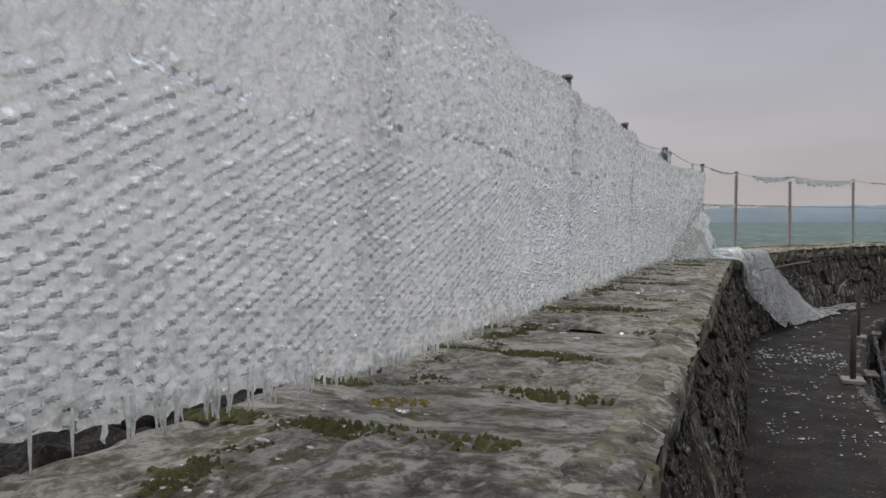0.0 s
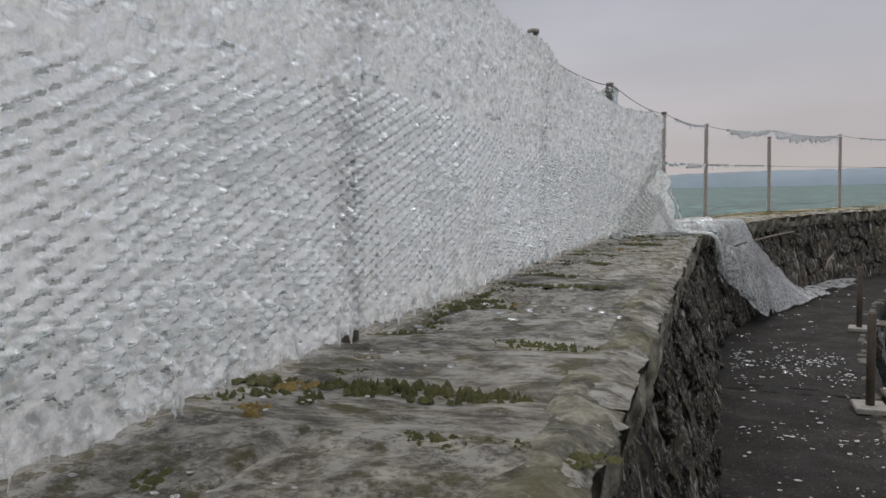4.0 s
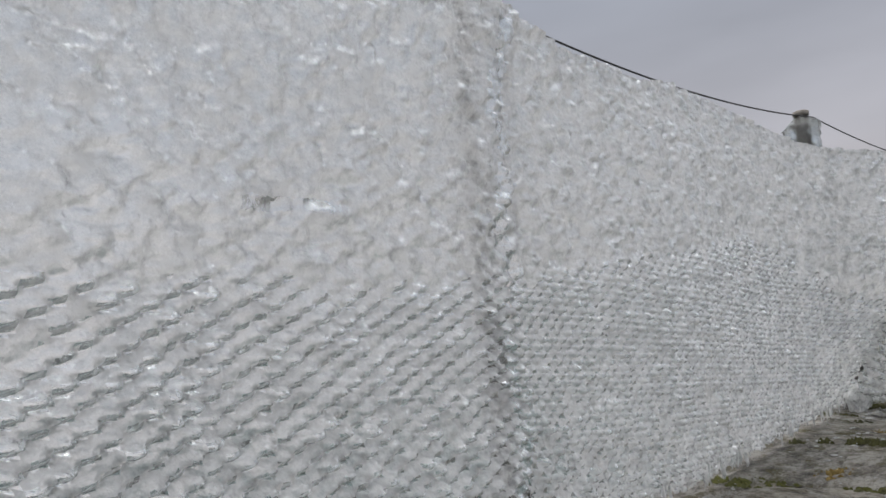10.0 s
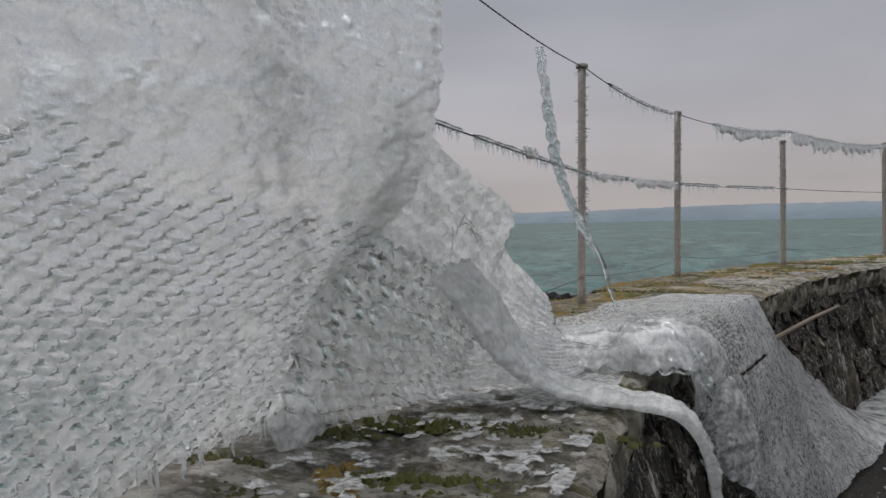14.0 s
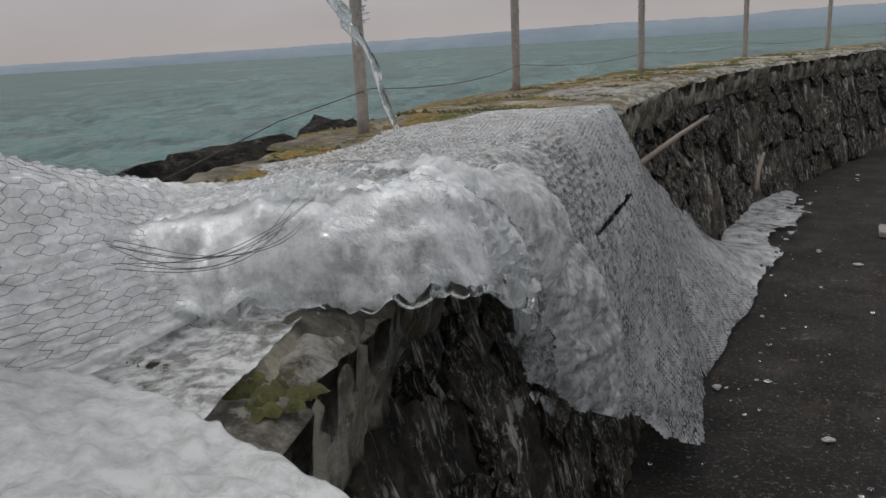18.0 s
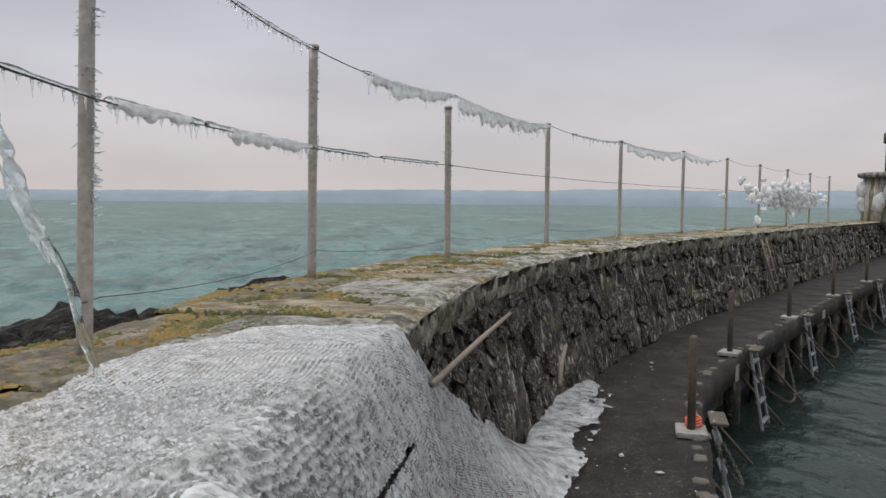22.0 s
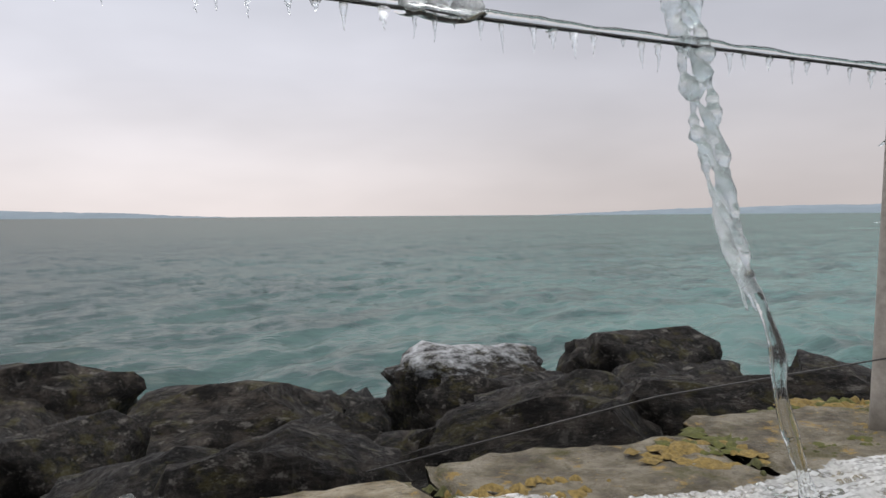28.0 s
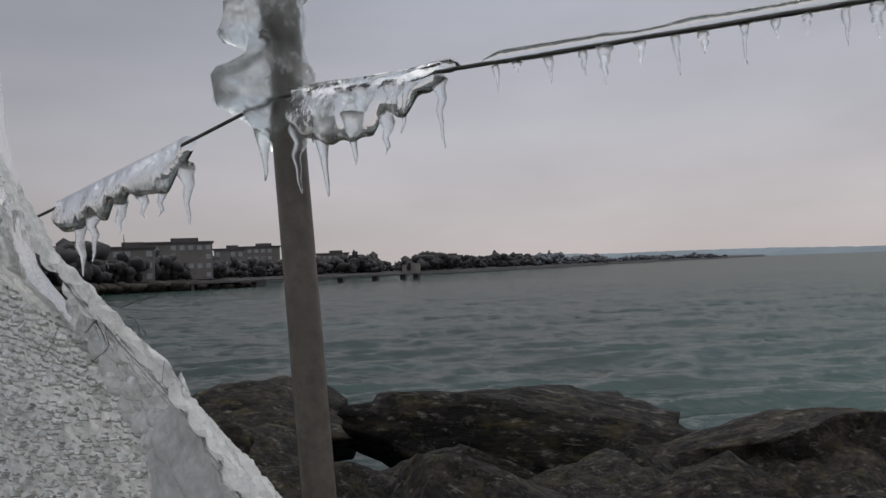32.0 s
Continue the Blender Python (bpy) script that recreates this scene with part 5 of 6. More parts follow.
def wire_ice(path, runs, label, seed, rad=0.010):
    """Ice on a wire: for each run a clear sleeve, and icicles below it."""
    rnd = random.Random(seed)
    thing = tagged(new("wire_ice"), label, "icicles", "ice hanging from the fence wires")
    for y0, y1, ln, fat, gap in runs:
        n = max(12, int((y1 - y0) / 0.012))
        p = along(path, y0, y1, n)
        k = np.linspace(0, 1, n)
        r = rad * (0.75 + 0.7 * fnoise(p[:, 1] * 14, k * 0, seed, 3)) * np.clip(np.minimum(k, 1 - k) * 14 + 0.45, 0, 1)
        v, f = tube(p + np.stack([0 * r, 0 * r, r * 0.5], -1), r * 0.9, 10)
        solid("sleeve", v, f, M_CLEAR, thing)
        y = y0 + gap / 2
        while y < y1:
            q = along(path, y, y, 1)[0]
            hang_icicle((q[0], q[1], q[2] - rad * 0.5), ln * rnd.uniform(0.35, 1.2), fat * rnd.uniform(0.7, 1.3), thing, rnd)
            y += gap * rnd.uniform(0.6, 1.5)
    return thing


def ice_web(path, y0, y1, depth, seed, thing, mat=None):
    """A thick scalloped web of fused icicles under a wire."""
    n, m = max(24, int((y1 - y0) / 0.008)), 14
    p = along(path, y0, y1, n)
    k = np.linspace(0, 1, n)
    d = depth * (0.35 + 0.9 * fnoise(p[:, 1] * 17, k * 0, seed, 2)) * np.interp(k, [0, 0.1, 0.8, 1], [0.7, 1, 0.8, 0.25])
    ang = np.linspace(0, 2 * np.pi, m, endpoint=False)
    th = 0.013 * (0.7 + 0.8 * fnoise(p[:, 1] * 25, k * 0 + 3, seed, 2))
    v = np.zeros((n, m, 3))
    v[..., 0] = p[:, :1] + th[:, None] * np.cos(ang)[None] * (1 - 0.3 * np.sin(ang))[None]
    v[..., 1] = p[:, 1:2] + 0.006 * np.sin(3 * ang)[None]
    v[..., 2] = p[:, 2:] + 0.012 + (np.sin(ang)[None] - 1) * 0.5 * d[:, None]
    f = []
    for i in range(n - 1):
        for j in range(m):
            q = (j + 1) % m
            f.append((i * m + j, i * m + q, (i + 1) * m + q, (i + 1) * m + j))
    solid("ice_web", v.reshape(-1, 3), np.array(f), mat or M_CLEAR, thing, "fused icicles")


def rime(post, z0, z1, thick, seed, lean=(0.0, 0.0)):
    """A knobbly clear sheath round part of a post; heights above the post's foot."""
    n, m = int((z1 - z0) / 0.012), 22
    z = np.linspace(z0, z1, n)
    a = np.linspace(0, 2 * np.pi, m, endpoint=False)
    Z, A = np.meshgrid(z, a, indexing="ij")
    lob = fnoise(Z * 24, np.cos(A) * 1.6 + 4, seed, 3) * fnoise(Z * 13 + 3, np.sin(A) * 1.6 + 7, seed + 5, 3) * 2.4
    end = np.clip(np.minimum(Z - z0, z1 - Z) / 0.05, 0.15, 1)
    R = 0.0235 + thick * end * (0.1 + 1.3 * lob) * (1 + 0.6 * np.cos(A + 1.7))
    v = np.stack([R * np.cos(A) + lean[0] * Z, R * np.sin(A) + lean[1] * Z, Z - 0.012 * np.sin(A * 5 + Z * 60)], -1)
    f = []
    for i in range(n - 1):
        for j in range(m):
            q = (j + 1) % m
            f.append((i * m + j, i * m + q, (i + 1) * m + q, (i + 1) * m + j))
    solid("ice_sheath", v.reshape(-1, 3), np.array(f), M_RIME, post, "clear knobbly ice")


def frost_spikes(post, z0, z1, size, seed, lean):
    """A thin fringe of ice needles down the sheltered side of a post; heights above its foot."""
    rnd = random.Random(seed)
    chunks = []
    for _ in range(int((z1 - z0) * 230)):
        z = rnd.uniform(z0, z1)
        if float(fnoise(np.array(z * 11), np.array(0.0), seed, 2)) < 0.33:
            continue
        a = rnd.gauss(-0.35, 0.5) if rnd.random() < 0.8 else rnd.gauss(2.8, 0.4)
        d = np.array([math.cos(a), math.sin(a), rnd.uniform(-0.5, 0.35)])
        ln, r = size * rnd.uniform(0.4, 1.3), rnd.uniform(0.0022, 0.0048)
        p = np.array([lean[0] * z, lean[1] * z, z]) + d * np.array([0.019, 0.019, 0])
        chunks.append(tube([p, p + d * ln * 0.55, p + d * ln], [r, r * 0.8, r * 0.25], 5))
    v, f = merge(chunks)
    tagged(solid("ice_fringe", v, f, M_RIME, post, "fringe of ice needles"), kind="stuff")


rime(FENCE[4], 0.76, 1.34, 0.048, 1, post_lean(4))
for k, z0, z1, size in ((5, 0.42, 1.33, 0.024), (6, 0.5, 1.34, 0.018), (7, 0.5, 1.3, 0.018), (8, 0.8, 1.34, 0.016)):
    frost_spikes(FENCE[k], z0, z1, size, k, post_lean(k))
wi = wire_ice(MID_WIRE, [(9.16, 9.46, 0.09, 0.08, 0.045), (9.5, 10.06, 0.042, 0.045, 0.035), (10.15, 11.78, 0.04, 0.04, 0.04)],
              "clear ice sleeve and icicles on the sagging wire", 5, 0.0085)
ice_web(MID_WIRE, 9.14, 9.43, 0.15, 6, wi)
for k, (dy, dz, r) in enumerate(((0.0, 0.018, 0.03), (0.045, 0.022, 0.026), (0.085, 0.016, 0.03))):
    q = along(MID_WIRE, 10.76 + dy, 10.76 + dy, 1)[0]
    solid("ice_knob", lump(ICO3[0], 930 + k, 0.5) * np.array([0.6, 1.1, 0.75]) * r + q + np.array([0, 0, dz]), ICO3[1], M_CRUST, wi)
ice_web(MID_WIRE, 10.74, 10.87, 0.03, 9, wi)
ice_web(MID_WIRE, 8.42, 8.87, 0.12, 7, wi)
for y, ln in ((8.5, 0.2), (8.55, 0.17), (8.65, 0.12), (8.72, 0.10), (8.79, 0.12), (8.86, 0.17), (9.07, 0.14), (9.15, 0.19), (9.2, 0.2), (9.26, 0.13), (9.33, 0.11)):
    q = along(MID_WIRE, y, y, 1)[0]
    hang_icicle((q[0], q[1], q[2] - 0.04), ln * 0.65, 0.10, wi, random.Random(int(y * 100)))
wi = wire_ice(MID_WIRE, [(11.86, 12.5, 0.05, 0.05, 0.05), (12.5, 13.3, 0.035, 0.04, 0.05), (13.3, 14.5, 0.06, 0.06, 0.05), (14.6, 15.4, 0.03, 0.04, 0.09)],
              "ragged rime and icicles along the middle fence wire", 8, 0.012)
ice_web(MID_WIRE, 12.75, 13.85, 0.065, 3, wi, M_SNOW)
ice_web(MID_WIRE, 11.9, 12.4, 0.05, 4, wi, M_SNOW)
wi = wire_ice(TOP_WIRE, [(12.2, 13.9, 0.06, 0.05, 0.07), (14.4, 15.6, 0.12, 0.09, 0.05), (15.6, 17.7, 0.16, 0.12, 0.07), (18.2, 21.2, 0.10, 0.08, 0.12)],
              "curtain of icicles under the top fence wire", 11, 0.011)
ice_web(TOP_WIRE, 14.5, 15.6, 0.11, 21, wi, M_SNOW)
ice_web(TOP_WIRE, 15.7, 17.7, 0.15, 22, wi, M_SNOW)
ice_web(TOP_WIRE, 19.8, 22.6, 0.14, 23, wi, M_SNOW)


def build_strand():
    """A twisted rope of ice swinging from the wires beside the post."""
    c = bez([(-0.70, 11.20, 2.40), (-0.67, 11.24, 2.1), (-0.63, 11.27, 1.82), (-0.55, 11.24, 1.62), (-0.44, 11.20, 1.40)], np.linspace(0, 1, 150))
    strand = tagged(new("ice_strand"), "twisted rope of clear ice hanging from the fence wire", "icicle")
    t = np.linspace(0, 1, 150)
    for k in range(3):
        ph = k * 2.1
        w = np.stack([0.014 * np.sin(t * 23 + ph), 0.016 * np.cos(t * 19 + ph), 0 * t], -1)
        r = (0.002 + 0.020 * fnoise(t * 34, t * 0 + k, 50 + k, 3) ** 1.5) * np.interp(t, [0, 0.5, 0.93, 1], [0.7, 1.25, 0.8, 0.15])
        v, f = tube(c + w, r, 9)
        solid("strand_core", v, f, M_RIME, strand)
    tail = bez([(-0.46, 11.21, 1.46), (-0.41, 11.21, 1.36), (-0.39, 11.20, 1.28), (-0.35, 11.21, 1.15)], np.linspace(0, 1, 40))
    v, f = tube(tail, 0.004 + 0.012 * fnoise(np.linspace(0, 9, 40), np.zeros(40), 58, 2), 8)
    solid("tail", v, f, M_CLEAR, strand)


build_strand()


def build_fringe():
    """Frozen drips along the foot of the standing netting, and under the lip of the fallen sheet."""
    rnd = random.Random(31)
    chunks = []
    for _ in range(240):
        y = rnd.uniform(0.0, 9.1) if rnd.random() < 0.75 else rnd.uniform(0.2, 2.6)
        ln = rnd.uniform(0.015, 0.045) + (0.06 * rnd.random() if y < 1.6 else 0)
        z = WALL_Z + 0.02 + ln * 0.9 + 0.10 * max(0.0, min(1.0, (2.0 - y) / 1.6))
        h = max(0.0, (z - WALL_Z) / 1.2)
        x = float(net_x(np.array(y), np.array(h))) + rnd.uniform(-0.02, 0.03)
        r = rnd.uniform(0.003, 0.007)
        chunks.append(tube([(x, y, z + 0.02), (x, y, z), (x + rnd.uniform(-.004, .004), y + rnd.uniform(-.006, .006), z - ln * 0.6), (x, y, z - ln)], [r * 0.6, r, r * 0.7, r * 0.3], 7))
    v, f = merge(chunks)
    tagged(solid("drip_fringe", v, f, M_NET, NET, "frozen drips"), kind="stuff")
    lip = tagged(new("lip_icicles"), "short icicles under the fallen netting's lip", "icicles")
    for k in range(18):
        y = rnd.uniform(10.05, 11.0)
        p = drape_point(np.array([[y]]), np.array([[1.0]]))[0, 0]
        hang_icicle((p[0] + rnd.uniform(-0.02, 0.02), y, p[2]), rnd.uniform(0.02, 0.06), rnd.uniform(0.05, 0.09), lip, rnd)


build_fringe()


def build_tangle():
    """Loose wire ends and a scrap of leaf frozen into the end of the netting."""
    rnd = random.Random(5)
    tangle = tagged(new("wire_tangle"), "loose tangle of netting wire frozen into the ice", "wire")
    for k in range(9):
        p = Vector((-0.46 + rnd.uniform(-0.03, 0.03), 9.12 + rnd.uniform(-0.05, 0.05), 1.58 + rnd.uniform(-0.05, 0.05)))
        q = [p]
        d = Vector((rnd.uniform(-0.2, 0.5), rnd.uniform(-1, 1), rnd.uniform(-1, 1))).normalized()
        for _ in range(14):
            d = (d + 0.5 * Vector((rnd.uniform(-0.6, 0.6), rnd.uniform(-1, 1), rnd.uniform(-1, 1)))).normalized()
            p = p + d * 0.005
            q.append(p)
        v, f = tube([tuple(a) for a in q], 0.0006, 4)
        solid("wire_end", v, f, M_WIRE, tangle)
    o = lump(ICO2[0], 901, 0.5) * np.array([0.005, 0.012, 0.012]) + np.array([-0.575, 9.52, 1.15])
    tagged(solid("dead_leaf", o, ICO2[1], M_LEAF), "curled reddish dead leaf frozen to the netting's foot", "leaf")


build_tangle()


def build_chips():
    """Loose ice on the wall top and walkway."""
    rnd = random.Random(44)
    meshes = []
    for k in range(6):
        me = mesh_from("ice_chip", lump(ICO2[0], 500 + k, 0.5, 2.2), ICO2[1], False)
        me.materials.append(M_MOUND if k % 2 else M_CLEAR)
        meshes.append(me)
    spots = []
    for _ in range(60):
        y = rnd.uniform(1.0, 9.6)
        spots.append((rnd.uniform(float(net_x(np.array(y), np.array(0.0))) + 0.04, -0.26), y, WALL_Z + 0.006, rnd.choice((0.004, 0.006, 0.008, 0.014))))
    for _ in range(110):
        y = rnd.uniform(9.0, 17.0)
        i = S_OF_Y(y)
        p = wall_at(i, -0.28 - abs(rnd.gauss(0, 0.45)), 0.012)
        if p[0] < np.interp(p[1], EDGE[:, 1], EDGE[:, 0]) - 0.05:
            spots.append((*p, rnd.choice((0.005, 0.007, 0.01, 0.018))))
    for _ in range(7):
        y = rnd.uniform(9.8, 10.5)
        spots.append((rnd.uniform(-0.88, -0.78), y, WALL_Z + 0.02, rnd.uniform(0.02, 0.04)))
    spots += [(-0.366, 5.03, WALL_Z + 0.012, 0.0141), (-0.29, 4.935, WALL_Z + 0.012, 0.0141), (-0.625, 4.82, WALL_Z + 0.012, 0.0141), (-0.423, 5.125, WALL_Z + 0.010, 0.0141), (-0.81, 5.12, WALL_Z + 0.012, 0.0141), (-0.62, 5.04, WALL_Z + 0.008, 0.0121)]
    for x, y, z, r in spots:
        ob = tagged(new("ice_chip", rnd.choice(meshes[::2] if z > 1 and r > 0.009 else meshes)), "small broken piece of ice", "ice chip", "loose bits of ice on wall and walkway")
        ob.matrix_basis = Matrix.Translation((x, y, z)) @ Matrix.Rotation(rnd.uniform(0, 6.3), 4, 'Z') @ Matrix.Diagonal((r * rnd.uniform(0.8, 1.9), r, r * rnd.uniform(0.35, 0.7), 1))
    # splashed glaze, frozen in low blisters at the netting's foot and across the walkway
    chunks = []
    for _ in range(1500):
        if rnd.random() < 0.35:
            y = rnd.uniform(0.3, 9.8)
            x0 = float(net_x(np.array(y), np.array(0.0)))
            x = x0 + 0.02 + abs(rnd.gauss(0, 0.16 if y < 8.6 else 0.3))
            z = WALL_Z + 0.004
            if x > -0.28:
                continue
        else:
            y = rnd.choice((5.9, 7.4, 8.9, 9.2, 9.5, 9.7)) + rnd.gauss(0, 0.12) * rnd.choice((0.5, 1, 2, 5))
            x, z = rnd.uniform(0.12, 1.05), 0.011
            if float(fnoise(np.array(x * 5), np.array(y * 5), 91, 3)) < 0.46:
                continue
        r = rnd.uniform(0.002, 0.007) * rnd.choice((0.7, 1, 1, 1.6)) * (1.0 if z > 0.5 else 1.25)
        o = lump(ICO2[0][:], rnd.randrange(40), 0.4)
        chunks.append((o * np.array([r * rnd.uniform(0.8, 2), r, r * 0.4]) + np.array([x, y, z]), ICO2[1]))
    v, f = merge(chunks)
    tagged(solid("frozen_splashes", v, f, M_MOUND), "low blisters of frozen splash water on stone and asphalt", "ice", kind="stuff")


# ---- moss ----
def build_moss(joints):
    rnd = random.Random(17)
    sets = {"moss": [], "bright": [], "ochre": []}

    def cushion(x, y, z, a, b, h, turn, kind):
        """A cluster of small tufts inside an ellipse."""
        for _ in range(max(4, int(a * b * (7000 if y < 10 else 3000)))):
            r, w = math.sqrt(rnd.random()), rnd.uniform(0, 6.3)
            px, py = a * r * math.cos(w), b * r * math.sin(w)
            c, d = math.cos(turn), math.sin(turn)
            q = (rnd.uniform(0.006, 0.018) if y < 10 else rnd.uniform(0.010, 0.028)) * (1.15 - 0.5 * r)
            tuft(x + px * c - py * d, y + px * d + py * c, z - 0.003, q, q * rnd.uniform(0.6, 1.1), 0.6 * h * (1.2 - 0.7 * r), rnd.uniform(0, 3), kind)

    def tuft(x, y, z, a, b, h, turn, kind):
        n = 5
        u = np.linspace(-1, 1, n)
        X, Y = np.meshgrid(u, u, indexing="ij")
        R = np.hypot(X, Y)
        s = rnd.randrange(999)
        rim = 0.55 + 0.75 * fnoise(np.cos(np.arctan2(Y, X)) * 1.8 + 5, np.sin(np.arctan2(Y, X)) * 1.8 + 5, s, 3)
        H = np.clip(1 - (R / rim) ** 2, -0.3, 1)
        Z = h * H * (0.2 + 1.4 * fnoise(X * 4 + 9, Y * 4 + 9, s + 3, 3))
        c, d = math.cos(turn), math.sin(turn)
        px, py = X * a, Y * b
        sets[kind].append((np.stack([x + px * c - py * d, y + px * d + py * c, z + Z], -1).reshape(-1, 3), grid_faces(n, n)))

    for s, w in joints:
        i = int(s / 0.05)
        if i >= len(INNER) - 2:
            continue
        y = INNER[i][1]
        turn = math.atan2(LEFT[i][1], LEFT[i][0])
        for _ in range(3 if y < 10 else 4):
            if rnd.random() < 0.85:
                p = wall_at(i, rnd.uniform(0.05, w * 0.95), WALL_Z + 0.004)
                cushion(p[0], p[1], p[2], rnd.uniform(0.07, 0.26), rnd.uniform(0.025, 0.065), rnd.uniform(0.016, 0.034), turn, rnd.choice(("moss", "moss", "moss" if y < 4 else "bright", "moss" if y < 10 else "ochre")))
        if y > 10.4:
            for _ in range(18 if 11.5 < y < 15.2 else 7):
                p = wall_at(i + rnd.randrange(-5, 6), w * (0.25 + 0.75 * rnd.random() ** 0.7), WALL_Z)
                cushion(p[0], p[1], p[2], rnd.uniform(0.06, 0.24), rnd.uniform(0.05, 0.13), rnd.uniform(0.010, 0.022), turn + rnd.uniform(-0.5, 0.5) + 1.57, "ochre" if rnd.random() < 0.5 else "bright")
    for _ in range(90):
        y = rnd.uniform(0.8, 9.4)
        x = float(net_x(np.array(y), np.array(0.0))) + abs(rnd.gauss(0.03, 0.12))
        if x < -0.3:
            cushion(x, y, WALL_Z, rnd.uniform(0.03, 0.09), rnd.uniform(0.03, 0.06), rnd.uniform(0.012, 0.03), rnd.uniform(0, 3), rnd.choice(("moss", "moss", "moss", "moss", "moss", "ochre")))
    for nm, key, mat, lab in (("moss", "moss", M_MOSS, "olive green moss cushions in the wall's joints"), ("bright_moss", "bright", M_MOSS_BRIGHT, "yellow-green moss cushions on the wall top"), ("lichen_moss", "ochre", M_LICHEN, "ochre moss and lichen on the wall top")):
        v, f = merge(sets[key])
        tagged(solid(nm, v, f, mat), lab, "moss", kind="stuff")


# ---- walkway furniture on the harbour side ----
def build_bollards():
    rnd = random.Random(6)
    first = None
    for k, (x, y) in enumerate(((1.05, 8.1), (1.42, 11.2), (2.36, 14.33), (3.92, 16.95), (5.9, 19.3), (8.15, 21.7), (10.4, 24.05), (13.0, 26.8), (15.6, 29.4))):
        j = int(np.argmin(np.hypot(EDGE[:, 0] - x, EDGE[:, 1] - y)))
        t, n = ETAN[j], np.array([ETAN[j][1], -ETAN[j][0]])
        e = EDGE[j] - n * 0.12
        turn = math.atan2(t[1], t[0])
        b = tagged(new("mooring_post"), "rusty mooring post bolted to a pale base plate" + (" with orange rope" if k == 2 else ""), "mooring post", "mooring posts along the walkway")
        b.matrix_basis = Matrix.Translation((e[0], e[1], 0.0)) @ Matrix.Rotation(turn, 4, 'Z')
        part("base_plate", box_bm(0.26, 0.20, 0.035, (0, 0, 0.022), 0.006), M_CONC, b, "pale base plate")
        v, f = tube([(0, 0, 0.03), (0, 0, 0.35), (0, 0, 0.66), (0, 0, 0.675)], [0.028, 0.028, 0.028, 0.018], 12)
        solid("shaft", v, f, M_RUST, b)
        if k == 2:
            q = []
            for i in range(60):
                a = i / 60 * 6 * math.pi
                q.append((0.05 + 0.055 * math.cos(a) + i * 0.0016, -0.02 + 0.05 * math.sin(a), 0.05 + i * 0.0005))
            v, f = tube(q, 0.008, 6)
            solid("orange_rope", v, f, M_ORANGE, b, "faded orange rope")
        # ladder down to the water
        p = EDGE[j] + t * 0.30 + n * 0.035
        lad = tagged(new("boat_ladder"), "short galvanised boat ladder hooked to the walkway's edge over the water", "ladder", "boat ladders along the walkway")
        lad.matrix_basis = Matrix.Translation((p[0], p[1], 0.0)) @ Matrix.Rotation(turn, 4, 'Z')
        lean = 0.20 + rnd.uniform(-0.03, 0.03)
        down = np.array([0, -math.sin(lean), -math.cos(lean)])
        for sx in (-1, 1):
            mid = np.array([sx * 0.14, -0.01, 0.05]) + down * 0.42
            part("stile", box_bm(0.045, 0.022, 0.86, tuple(mid), 0.005, Matrix.Rotation(-lean, 4, 'X') @ Matrix.Rotation(-sx * 0.05, 4, 'Y')), M_STEEL, lad)
        for i in range(4):
            mid = np.array([0, -0.01, 0.05]) + down * (0.14 + 0.21 * i)
            part("rung", box_bm(0.27 + 0.02 * i, 0.05, 0.022, tuple(mid), 0.005), M_STEEL, lad)
        part("top_bracket", box_bm(0.33, 0.12, 0.02, (0, -0.04, 0.04), 0.005), M_RUST, lad)
        # slack chain to the next post
        if k >= 1:
            q = np.array([(e[0] + n[0] * (0.16 + 0.3 * math.sin(math.pi * s)) + t[0] * 2.2 * s, e[1] + n[1] * (0.16 + 0.3 * math.sin(math.pi * s)) + t[1] * 2.2 * s, -0.05 - 0.55 * 4 * s * (1 - s) - 0.1 * s) for s in np.linspace(0, 1, 46)])
            ch = tagged(new("mooring_chain"), "slack rusty mooring chain hanging from the walkway's edge", "chain", "mooring chains")
            links = []
            for i in range(0, 45):
                a, c = q[i], q[i + 1]
                w = np.array([0.012, 0, 0.0]) if i % 2 else np.array([0, 0, 0.012])
                loop = [a - w * 0.3, a * 0.7 + c * 0.3 + w, a * 0.3 + c * 0.7 + w, c + w * 0.3, a * 0.3 + c * 0.7 - w, a * 0.7 + c * 0.3 - w, a - w * 0.3]
                links.append(tube(loop, 0.0055, 5))
            v, f = merge(links)
            solid("chain_run", v, f, M_RUST, ch)


